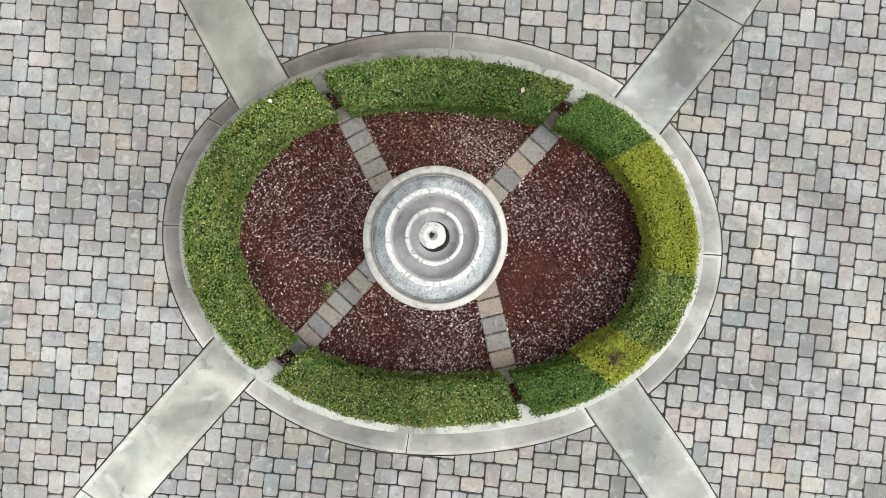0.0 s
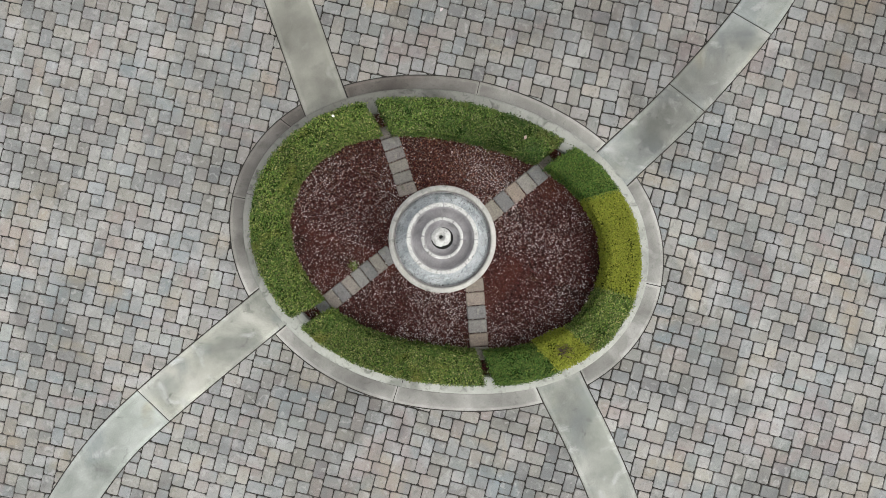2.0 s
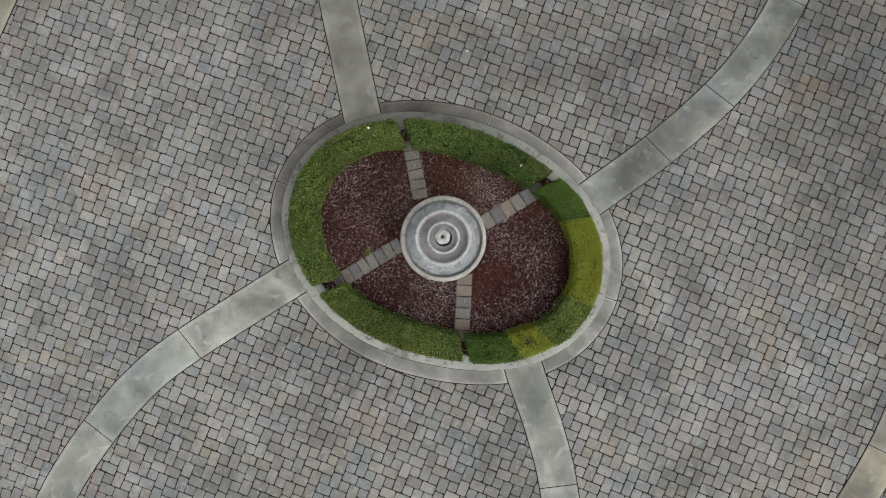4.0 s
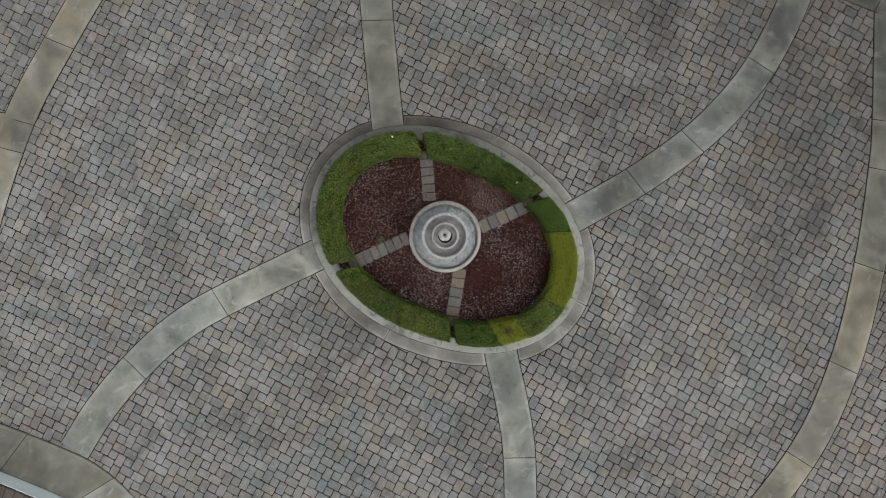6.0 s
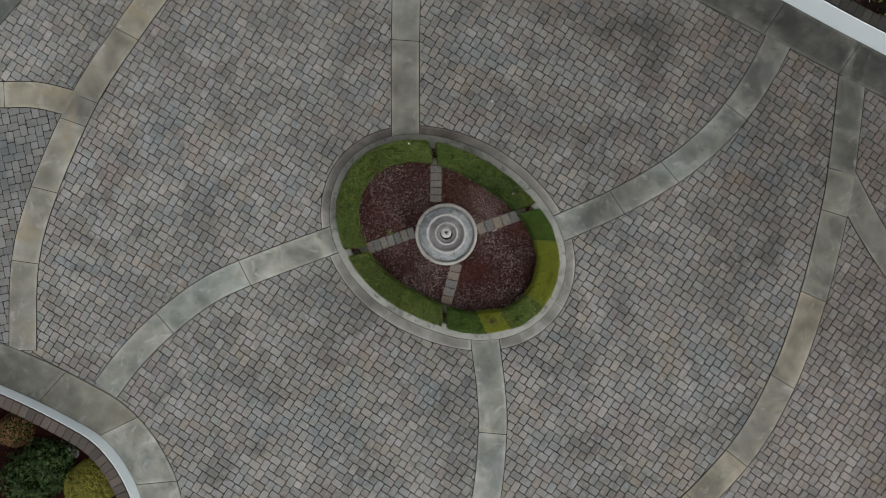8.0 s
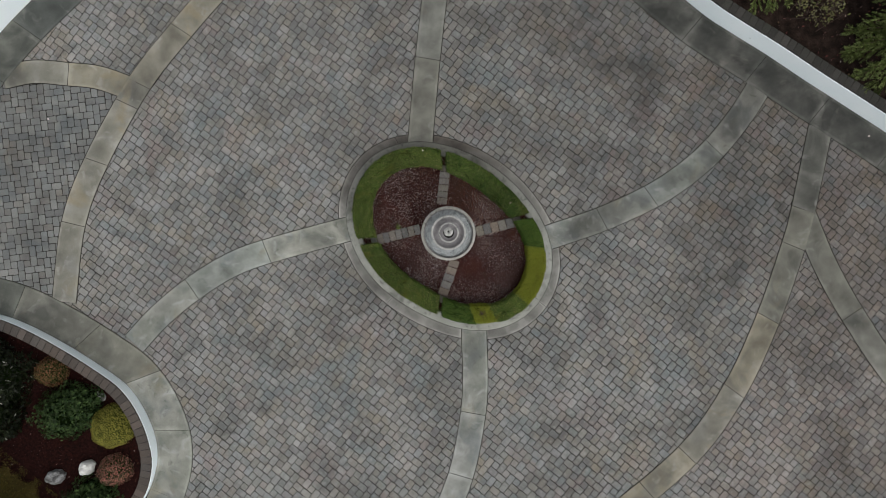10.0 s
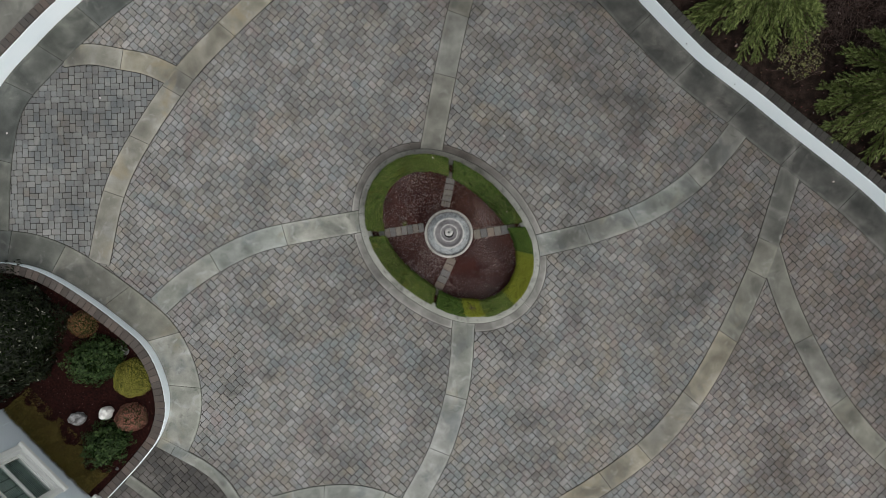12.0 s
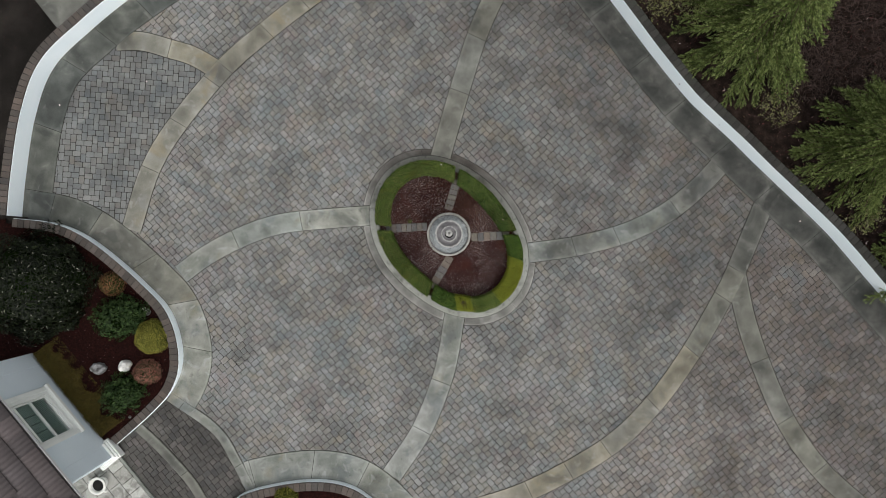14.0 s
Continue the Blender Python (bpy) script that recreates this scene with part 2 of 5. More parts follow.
M["conifer_tip"] = surf("conifer_tip", [(.0912, .1259, .035), (.1287, .1632, .049), (.1824, .2099, .0816), (.1073, .1458, .042)], rough=.7, spread=.4, hue=1, bump=0, grain=.1, spec=.08,
                         stain=[((.035, .05, .014), 3.0, .54, .7)])
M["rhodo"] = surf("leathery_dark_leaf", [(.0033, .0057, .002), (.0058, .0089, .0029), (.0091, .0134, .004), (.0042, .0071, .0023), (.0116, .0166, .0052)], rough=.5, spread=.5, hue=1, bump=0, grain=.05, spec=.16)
# pale colour stands for sky reflected on the glossy leaves
M["rhodo_glint"] = surf("painted_leaf_glint", [(.14, .14, .11), (.24, .24, .20), (.10, .11, .07), (.34, .33, .29)], rough=.5, spread=.3, hue=1, bump=0, grain=.05, spec=.3)
M["shrub"] = surf("mid_green_leaf", [(.013, .030, .008), (.023, .045, .012), (.040, .066, .019), (.018, .036, .010)], rough=.6, spread=.5, hue=1, bump=0, grain=.05, spec=.15)
M["gold"] = surf("golden_leaf", [(.17, .165, .026), (.24, .225, .040), (.33, .30, .075), (.12, .125, .020)], rough=.6, spread=.3, hue=1, bump=0, grain=.05, spec=.08)
M["russet"] = surf("russet_leaf", [(.07, .07, .022), (.17, .065, .03), (.26, .11, .07), (.10, .095, .03), (.055, .062, .018), (.08, .06, .03)], rough=.6, spread=.4, hue=1, bump=0, grain=.05, spec=.08)
M["rosy"] = surf("rosy_leaf", [(.09, .05, .03), (.36, .11, .09), (.50, .26, .21), (.07, .07, .03), (.06, .055, .03), (.08, .05, .03)], rough=.6, spread=.4, hue=1, bump=0, grain=.05, spec=.08)
M["cover"] = surf("ground_cover_leaf", [(.040, .044, .009), (.085, .068, .014), (.135, .092, .022), (.034, .046, .009), (.070, .052, .014), (.22, .17, .06), (.028, .036, .008)], rough=.7, spread=.35, hue=1, bump=0, grain=.05, spec=.06, patch=.45)
M["cover_stem"] = surf("ground_cover_stems", [(.035, .026, .008), (.075, .053, .013)], scale=9, rough=.95, fine=80, grain=.5)
M["pale_leaf"] = surf("pale_sparse_leaf", [(.07, .08, .02), (.11, .12, .033), (.16, .155, .055), (.20, .19, .12)], rough=.6, spread=.3, hue=1, bump=0, grain=.05)
M["bark"] = surf("brown_bark", [(.05, .035, .025), (.10, .07, .05)], scale=12, rough=.9, fine=80, grain=.4)
M["twig"] = surf("reddish_bare_twig", [(.035, .024, .020), (.06, .040, .033), (.10, .07, .06), (.03, .020, .017)], rough=.9, spread=.4, hue=1, bump=0)
M["rock"] = surf("pale_boulder", [(.13, .13, .125), (.33, .33, .33)], scale=7, rough=.85, fine=50, grain=.35, bump=.8, stain=[((.05, .047, .045), 6, .50, .75), ((.6, .6, .6), 9, .60, .6)])
M["white_rock"] = surf("white_boulder", [(.62, .62, .58), (.75, .75, .72)], scale=8, rough=.8, fine=60, grain=.1, bump=.4)
M["urn"] = surf("white_urn_stone", [(.66, .66, .616), (.792, .792, .748)], scale=6, rough=.7, fine=90, grain=.1, stain=[((.35, .34, .30), 6, .62, .5)])
M["stucco"] = surf("blue_grey_stucco", [(.70, .785, .825), (.75, .83, .865)], scale=1.0, rough=.8, fine=180, grain=.05, bump=.3)
M["trim"] = surf("white_painted_trim", [(.7904, .8112, .7696), (.8632, .884, .8424)], scale=3, rough=.5, fine=100, grain=.03, bump=.05)
M["roof"] = surf("brown_roof_tile", [(.0924, .0803, .0803), (.1078, .0924, .0913), (.1232, .1034, .1012), (.099, .088, .0891)], rough=.85, spread=.10, hue=1, fine=70, grain=.35)
M["gutter"] = surf("white_metal_gutter", [(.72, .73, .72), (.80, .80, .79)], scale=2, rough=.35, bump=0, grain=.02)
M["flag"] = surf("pale_flagstone", [(.3597, .3597, .328), (.4549, .4549, .4232), (.3068, .3015, .2751), (.402, .3967, .365)], rough=.8, spread=.18, hue=1, fine=60, grain=.3, stain=[((.11, .108, .095), 3, .50, .65), ((.52, .52, .49), 5, .60, .5)])
M["blind"] = surf("pale_window_blind", [(.24, .31, .28), (.31, .38, .35)], scale=3, rough=.6, bump=0)
M["room"] = surf("dim_room_wall", [(.06, .08, .075), (.09, .11, .105)], scale=2, rough=.9)


def glass_material():
    m = bpy.data.materials.new("window_glass")
    m.use_nodes = True
    b = m.node_tree.nodes["Principled BSDF"]
    b.inputs["Base Color"].default_value = (.85, .93, .90, 1)
    b.inputs["Roughness"].default_value = .02
    b.inputs["Transmission Weight"].default_value = 1.0
    b.inputs["IOR"].default_value = 1.45
    return m


M["glass"] = glass_material()


# ---- geometry helpers ----
def raw(name, verts, faces, mat, smooth=False):
    me = bpy.data.meshes.new(name)
    me.from_pydata([tuple(v) for v in np.asarray(verts, float).tolist()], [], [tuple(f) for f in (faces.tolist() if isinstance(faces, np.ndarray) else faces)])
    me.materials.append(M[mat])
    if smooth:
        me.polygons.foreach_set("use_smooth", [True] * len(me.polygons))
    me.update()
    return me


def part(name, me, parent=None, label="", m=None):
    ob = new(name, me)
    if parent is not None:
        ob.parent = parent
    if m is not None:
        ob.matrix_local = m
    return tagged(ob, label) if label else ob


def thing(name, label, category, at=(0, 0, 0), group="", kind=""):
    ob = new(name)
    ob.empty_display_size = 0.1
    ob.location = at
    return tagged(ob, label, category, group, kind)


def joined(pieces):
    """Verts and faces of several (verts, faces) pairs as one."""
    vs, fs, o = [], [], 0
    for v, f in pieces:
        vs.append(np.asarray(v, float))
        fs += [tuple(int(i) + o for i in q) for q in f]
        o += len(v)
    return np.concatenate(vs), fs


def lathe(profile, seg=64, a0=0.0, a1=2 * math.pi):
    full = a1 - a0 > 6.28
    n = seg if full else seg + 1
    ang = a0 + (a1 - a0) * np.arange(n) / seg
    pr = np.asarray(profile, float)
    v = np.stack([np.outer(np.cos(ang), pr[:, 0]), np.outer(np.sin(ang), pr[:, 0]), np.tile(pr[:, 1], (n, 1))], -1).reshape(-1, 3)
    k, f = len(pr), []
    for i in range(seg):
        j = (i + 1) % n
        for q in range(k - 1):
            f.append((i * k + q, j * k + q, j * k + q + 1, i * k + q + 1))
    if not full:
        f += [tuple(range(k - 1, -1, -1)), tuple(range(seg * k, seg * k + k))]
    return v, f


def block(x0, x1, y0, y1, z0, z1, c=0.01):
    """A box with bevelled edges on top and at the corners."""
    v, rings = [], ((z0, 0), (z1 - c, 0), (z1, c))
    for z, i in rings:
        a, b_, d, e = x0 + i, x1 - i, y0 + i, y1 - i
        v += [(a + c, d, z), (b_ - c, d, z), (b_, d + c, z), (b_, e - c, z), (b_ - c, e, z), (a + c, e, z), (a, e - c, z), (a, d + c, z)]
    f = [tuple(range(7, -1, -1)), tuple(range(16, 24))]
    for r in (0, 8):
        f += [(r + i, r + (i + 1) % 8, r + 8 + (i + 1) % 8, r + 8 + i) for i in range(8)]
    return v, f


def spline(ctrl, step=0.12):
    """A smooth line through a few control points."""
    p = np.asarray(ctrl, float)
    p = np.vstack([2 * p[0] - p[1], p, 2 * p[-1] - p[-2]])
    out = []
    for i in range(1, len(p) - 2):
        a, b_, c, d = p[i - 1:i + 3]
        n = max(2, int(np.hypot(*(c - b_)) / step))
        t = np.linspace(0, 1, n, endpoint=False)[:, None]
        out.append(0.5 * (2 * b_ + (c - a) * t + (2 * a - 5 * b_ + 4 * c - d) * t ** 2 + (3 * b_ - a - 3 * c + d) * t ** 3))
    return np.vstack(out + [p[-2][None]])


def offset(line, d):
    """The line moved by d to its left."""
    t = np.gradient(line, axis=0)
    t /= np.linalg.norm(t, axis=1)[:, None]
    return line + d * np.stack([-t[:, 1], t[:, 0]], 1)


def arc_length(line):
    return np.r_[0, np.cumsum(np.linalg.norm(np.diff(line, axis=0), axis=1))]


def cut(line, s0, s1, n=0):
    """The stretch of a line between two distances along it."""
    s = arc_length(line)
    n = n or max(2, int((s1 - s0) / 0.15) + 1)
    q = np.linspace(s0, s1, n)
    return np.stack([np.interp(q, s, line[:, 0]), np.interp(q, s, line[:, 1])], 1)


def even(ctrl, n):
    """A smooth line through control points, with n points at even steps."""
    line = spline(ctrl)
    return cut(line, 0, arc_length(line)[-1], n)


def sweep(left, right, z0, z1, c=0.014):
    """A bevelled slab between two lines with as many points each."""
    d = right - left
    w = np.linalg.norm(d, axis=1)[:, None]
    u = d / w
    rows = ((left, z0), (left, z1 - c), (left + u * c, z1), (right - u * c, z1), (right, z1 - c), (right, z0))
    n = len(left)
    v = np.stack([np.c_[p, np.full(n, z)] for p, z in rows], 1).reshape(-1, 3)
    f = [(i * 6 + q, (i + 1) * 6 + q, (i + 1) * 6 + q + 1, i * 6 + q + 1) for i in range(n - 1) for q in range(5)]
    f += [tuple(range(6)), tuple(range((n - 1) * 6 + 5, (n - 1) * 6 - 1, -1))]
    return v, [tuple(reversed(q)) for q in f]


def slab_mesh(name, left, right, z0, z1, mat, c=0.014, rim=.075, sides=(1, 1)):
    """A slab between two lines, its margin marked for wear."""
    d = right - left
    w = np.linalg.norm(d, axis=1)[:, None]
    u = d / w
    rows = ((left, z0), (left, z1 - c), (left + u * c, z1), (left + u * rim, z1), ((left + right) / 2, z1), (right - u * rim, z1), (right - u * c, z1), (right, z1 - c), (right, z0))
    n, k = len(left), len(rows)
    v = np.stack([np.c_[p, np.full(n, z)] for p, z in rows], 1).reshape(-1, 3)
    f = [(i * k + q, (i + 1) * k + q, (i + 1) * k + q + 1, i * k + q + 1) for i in range(n - 1) for q in range(k - 1)]
    f += [tuple(range(k)), tuple(range((n - 1) * k + k - 1, (n - 1) * k - 1, -1))]
    me = raw(name, v, [tuple(reversed(q)) for q in f], mat)
    a, b_ = sides
    edge = np.tile(np.array([a, a, a, .25 * a, 0, .25 * b_, b_, b_, b_], float), (n, 1))
    edge[[0, -1]] = np.maximum(edge[[0, -1]], .7)
    me.attributes.new("margin", 'FLOAT', 'POINT').data.foreach_set("value", edge.ravel())
    return me


def inside(points, poly):
    """Which points lie inside a polygon."""
    x, y = points[:, 0], points[:, 1]
    ok = np.zeros(len(points), bool)
    for (ax, ay), (bx, by) in zip(poly, np.roll(poly, -1, axis=0)):
        if ay != by:
            ok ^= ((ay > y) != (by > y)) & (x < (bx - ax) * (y - ay) / (by - ay) + ax)
    return ok


rng = np.random.default_rng(7)


def unit(v):
    return v / np.maximum(np.linalg.norm(v, axis=-1, keepdims=True), 1e-9)


def leaves(pos, nor, length, width, lift=0.55, droop=None, ahead=None):
    """Folded leaf blades at pos, lying across nor with some lift; ahead: the way that they point."""
    n = len(pos)
    a = rng.normal(size=(n, 3)) if ahead is None else ahead + 0.25 * rng.normal(size=(n, 3))
    a = unit(a - nor * (a * nor).sum(1)[:, None])
    a = unit(a + nor * (lift * (rng.random(n) * 2 - .6))[:, None])
    if droop is not None:
        a = unit(a + np.array([0, 0, -droop]))
    s = unit(np.cross(a, nor + 0.35 * rng.normal(size=(n, 3))))
    up = np.cross(s, a)
    ln = (length * (.6 + .8 * rng.random(n)))[:, None]
    wd = (width * (.6 + .8 * rng.random(n)))[:, None]
    mid = pos + a * ln * .45
    v = np.stack([pos, mid + s * wd * .5 + up * wd * .15, pos + a * ln, mid - s * wd * .5 + up * wd * .15], 1).reshape(-1, 3)
    f = np.arange(4 * n).reshape(-1, 4)
    return v, f


def tube(points, r0, r1, seg=6):
    p = np.asarray(points, float)
    n = len(p)
    t = unit(np.gradient(p, axis=0))
    ref = np.where(np.abs(t[:, 2:3]) > .9, np.array([[1., 0, 0]]), np.array([[0, 0, 1.]]))
    s = unit(np.cross(t, ref))
    q = np.cross(t, s)
    r = np.linspace(r0, r1, n)[:, None, None]
    a = np.arange(seg) * 2 * math.pi / seg
    v = (p[:, None] + r * (np.cos(a)[None, :, None] * s[:, None] + np.sin(a)[None, :, None] * q[:, None])).reshape(-1, 3)
    f = [(i * seg + k, i * seg + (k + 1) % seg, (i + 1) * seg + (k + 1) % seg, (i + 1) * seg + k) for i in range(n - 1) for k in range(seg)]
    return v, f + [tuple(range(seg - 1, -1, -1)), tuple(range((n - 1) * seg, n * seg))]


# ---- ground ----
g = 700.0
gv = [(x, y, -0.011) for y in np.linspace(-g, g, 9) for x in np.linspace(-g, g, 9)]
gf = [(i * 9 + k, i * 9 + k + 1, (i + 1) * 9 + k + 1, (i + 1) * 9 + k) for i in range(8) for k in range(8)]
ground = tagged(part("ground", raw("ground", gv, gf, "joint")), "dark sandy soil under the paving and all around", "ground", kind="structure")

# ---- oval bed: its outline as a smooth egg ----
EGG = (2.5788, -.0225, -.0447, -.0268, -.3553, -.0129, -.0064, -.0271, .0121, -.0004, -.0052)


def egg(th, d=0.0):
    """Points of the oval at angles th, d metres inside its outer edge."""
    th = np.asarray(th, float)
    r = EGG[0] + sum(EGG[2 * k - 1] * np.cos(k * th) + EGG[2 * k] * np.sin(k * th) for k in range(1, 6)) - d
    return np.stack([.02 + r * np.cos(th), r * np.sin(th)], -1)


# ---- concrete strips ----
STRIP = {
    "west": spline([(-2.14, 0.60), (-2.42, 0.594), (-4.48, 0.43), (-5.45, 0.25), (-6.44, -0.14), (-7.33, -0.63), (-8.08, -1.18)]),
    "north": spline([(-0.25, 2.30), (-0.18, 2.57), (0.07, 3.45), (0.33, 4.34), (0.85, 5.98), (1.34, 7.11), (2.05, 8.39), (2.87, 9.50)]),
    "east": spline([(2.30, -0.55), (2.58, -0.51), (3.79, -0.335), (5.08, -0.02), (6.03, 0.37), (6.83, 0.85), (7.65, 1.55), (8.26, 2.20)]),
    "south": spline([(0.205, -2.36), (0.155, -2.62), (0.015, -3.50), (-0.217, -4.43), (-0.81, -5.88), (-1.72, -7.25)]),
    "north_west": spline([(-3.10, 7.97), (-4.38, 7.04), (-5.49, 6.17), (-6.75, 5.07), (-8.15, 3.39), (-8.99, 1.99), (-9.58, 0.15)]),
    "link": spline([(-6.92, 4.96), (-7.71, 5.41), (-8.42, 5.63), (-9.24, 5.85), (-10.01, 5.85)]),
    "south_east": spline([(9.49, 0.87), (8.69, -1.04), (8.28, -1.88), (7.34, -3.50), (6.18, -5.10), (4.75, -6.43), (2.43, -7.70), (0.48, -8.33), (-0.88, -8.67)]),
    "spur": spline([(8.67, -1.08), (8.95, -2.44), (9.39, -3.79), (10.17, -5.58), (11.21, -7.06), (12.60, -8.33)]),
}
JOINTS = {"west": ((-4.48, 0.43), (-6.44, -0.13)), "north": ((0.33, 4.34), (0.85, 5.98), (1.93, 8.17)),
          "east": ((3.79, -0.335), (5.08, -0.02), (6.83, 0.85)), "south": ((-0.217, -4.43), (-0.81, -5.88)),
          "north_west": ((-4.38, 7.04), (-5.49, 6.17), (-6.75, 5.07), (-7.13, 4.67), (-8.15, 3.39), (-8.99, 1.99)), "link": ((-8.42, 5.63),),
          "south_east": ((8.69, -1.04), (8.28, -1.88), (7.34, -3.50), (6.18, -5.10), (4.75, -6.43), (3.72, -7.17), (2.43, -7.70)),
          "spur": ((9.39, -3.79), (10.17, -5.58), (11.21, -7.06))}


def slabs(owner, left, right, stops, z0, z1, mat="slab", gap=.007, name="slab"):
    """Slabs between two parallel lines, divided at the given shares of their length."""
    la, lb = arc_length(left)[-1], arc_length(right)[-1]
    cuts = [0.0, *sorted(stops), 1.0]
    mats = [mat] * len(cuts) if isinstance(mat, str) else [*mat, *[mat[-1]] * len(cuts)]
    for a, b_, look_of in zip(cuts, cuts[1:], mats):
        n = max(3, int((b_ - a) * max(la, lb) / .12))
        part(name, slab_mesh(name, cut(left, a * la + gap, b_ * la - gap, n), cut(right, a * lb + gap, b_ * lb - gap, n), z0, z1, look_of), owner)


def share(line, p):
    k = np.argmin(np.linalg.norm(line - np.asarray(p), axis=1))
    return arc_length(line)[k] / arc_length(line)[-1]


HALF = {"link": .29, "south": .312, "north": .308}
TOP = {"west": .012, "north": .012, "east": .012, "south": .012, "north_west": .010, "link": .006, "south_east": .010, "spur": .006}
for key, line in STRIP.items():
    strip = thing("concrete_strip", "grey cast concrete strip of long slabs between the pavers", "paving strip", kind="structure")
    half = HALF.get(key, .302)
    part("edge_joint", raw("edge_joint", *sweep(offset(line, half + .008), offset(line, -half - .008), -.05, .0045, .001), "joint"), strip, "dark open joint along the strip")
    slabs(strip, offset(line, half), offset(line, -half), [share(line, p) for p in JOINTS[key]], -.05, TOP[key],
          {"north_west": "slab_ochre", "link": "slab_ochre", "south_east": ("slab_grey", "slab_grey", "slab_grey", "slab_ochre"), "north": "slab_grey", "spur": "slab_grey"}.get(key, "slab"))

# ---- low walls with brick caps, and the concrete bands at their feet ----
WALL = {
    "left": spline([(-12.86, 0.56), (-12.74, 1.82), (-12.45, 3.62), (-11.89, 5.07), (-10.69, 6.26), (-9.41, 7.28), (-7.71, 8.39)]),
    "planter": even([(-12.89, 0.50), (-12.09, 0.42), (-11.49, 0.28), (-10.90, 0.01), (-10.30, -0.40), (-9.62, -0.96), (-9.02, -1.52), (-8.50, -2.06), (-8.22, -2.56), (-8.05, -3.12), (-7.99, -3.60), (-8.03, -4.00), (-8.15, -4.36), (-8.42, -4.83), (-8.93, -5.37), (-9.40, -5.80), (-9.95, -6.28)], 82),
    "woods": even([(3.55, 8.82), (5.09, 6.81), (6.07, 5.50), (7.10, 4.22), (7.75, 3.57), (8.51, 2.87), (9.32, 2.07), (10.13, 1.30), (11.18, 0.29), (11.80, -0.38), (12.86, -1.62), (14.81, -3.81)], 138),
    "lower": spline([(-6.77, -8.33), (-6.17, -7.76), (-5.15, -7.47), (-4.12, -7.35), (-3.19, -7.44), (-2.42, -7.82), (-1.56, -8.67), (-1.05, -9.69)]),
}
WALL_H = {"left": .68, "planter": .38, "woods": .68, "lower": .27}
WALL_SIDE = {"left": 1, "planter": -1, "woods": 1, "lower": -1}
WALL_LABEL = {"left": "low white curved garden wall with a brick cap", "planter": "low curved white planter wall capped with brown bricks",
              "woods": "white rendered boundary wall below the conifers, dark brick cap", "lower": "low curved planter wall with a brick cap beside the drive"}


def garden_wall(key):
    line, h, side = WALL[key], WALL_H[key], WALL_SIDE[key]
    owner = thing("garden_wall", WALL_LABEL[key], "wall", kind="structure")
    rise = np.full(len(line), h)
    if key == "planter":
        s = arc_length(line) / arc_length(line)[-1]
        rise = np.interp(s, [0, share(line, (-7.99, -3.60)), share(line, (-8.42, -4.83)), 1], [h, h, .18, .155])
    a, b_ = offset(line, .001 * side), offset(line, .24 * side)
    left, right = (b_, a) if side > 0 else (a, b_)
    v, f = sweep(left, right, -.05, rise - .055, .004)
    part("wall_body", raw("wall_body", v, f, "render"), owner)
    v, f = sweep(offset(left, -.02), offset(right, .02), rise - .057, rise - .012, .004)
    part("mortar_bed", raw("mortar_bed", v, f, "mortar"), owner)
    mid = offset(line, .138 * side)
    length = arc_length(mid)[-1]
    n = int(length / .178)
    v, f = block(-.083, .083, -.124, .124, -.052, 0, .010)
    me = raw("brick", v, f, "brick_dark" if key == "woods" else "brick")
    for k in range(n):
        q = cut(mid, length * (k + .5) / n - .02, length * (k + .5) / n + .02, 2)
        d = q[1] - q[0]
        part("brick", me, owner, m=pose(*q.mean(0), np.interp((k + .5) / n, np.linspace(0, 1, len(rise)), rise) + .002 * math.sin(7 * k), 0, 0, math.degrees(math.atan2(d[1], d[0])) + .8 * math.sin(k * 5)))
    return owner


for key in WALL:
    garden_wall(key)

BAND = {"left": (WALL["left"], -.86, ((-12.48, 3.33), (-11.70, 5.30), (-10.64, 6.26), (-9.55, 7.15), (-12.76, 1.35)), 0, 1),
        "planter": (WALL["planter"], .86, ((-12.09, 0.49), (-10.86, -0.02), (-9.58, -1.04), (-8.44, -2.10), (-8.01, -3.35)), 0.02, share(WALL["planter"], (-8.39, -4.73))),
        "woods": (WALL["woods"], -.84, ((4.88, 7.11), (6.11, 5.54), (7.26, 4.16), (8.55, 2.85), (9.87, 1.60), (11.23, 0.12), (12.48, -1.30)), 0, 1),
        "lower": (WALL["lower"], .86, ((-4.16, -7.35), (-2.72, -7.59), (-5.80, -7.63)), .155, 1)}
for key, (line, width, marks, s0, s1) in BAND.items():
    total = arc_length(line)[-1]
    if s0 or s1 < 1:
        line = cut(line, s0 * total, s1 * total, 90)
    band = thing("concrete_band", "grey stained concrete band at the foot of a garden wall", "paving strip", kind="structure")
    far = offset(line, width)
    left, right = (far, line) if width > 0 else (line, far)
    part("edge_joint", raw("edge_joint", *sweep(offset(left, .008), offset(right, -.008), -.05, .005, .001), "joint"), band, "dark open joint along the band")
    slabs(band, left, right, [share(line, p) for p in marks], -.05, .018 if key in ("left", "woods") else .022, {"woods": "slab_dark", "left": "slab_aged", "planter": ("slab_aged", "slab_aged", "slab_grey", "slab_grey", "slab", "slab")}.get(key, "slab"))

THIN = {"upper": spline([(-8.42, -4.86), (-7.91, -5.20), (-7.26, -5.65), (-6.80, -6.11), (-6.48, -6.67), (-6.22, -7.15), (-5.95, -7.70)]),
        "lower": spline([(-9.36, -5.79), (-8.76, -6.33), (-8.22, -6.91), (-7.79, -7.40), (-7.50, -7.85), (-7.12, -8.55), (-6.85, -9.30)])}
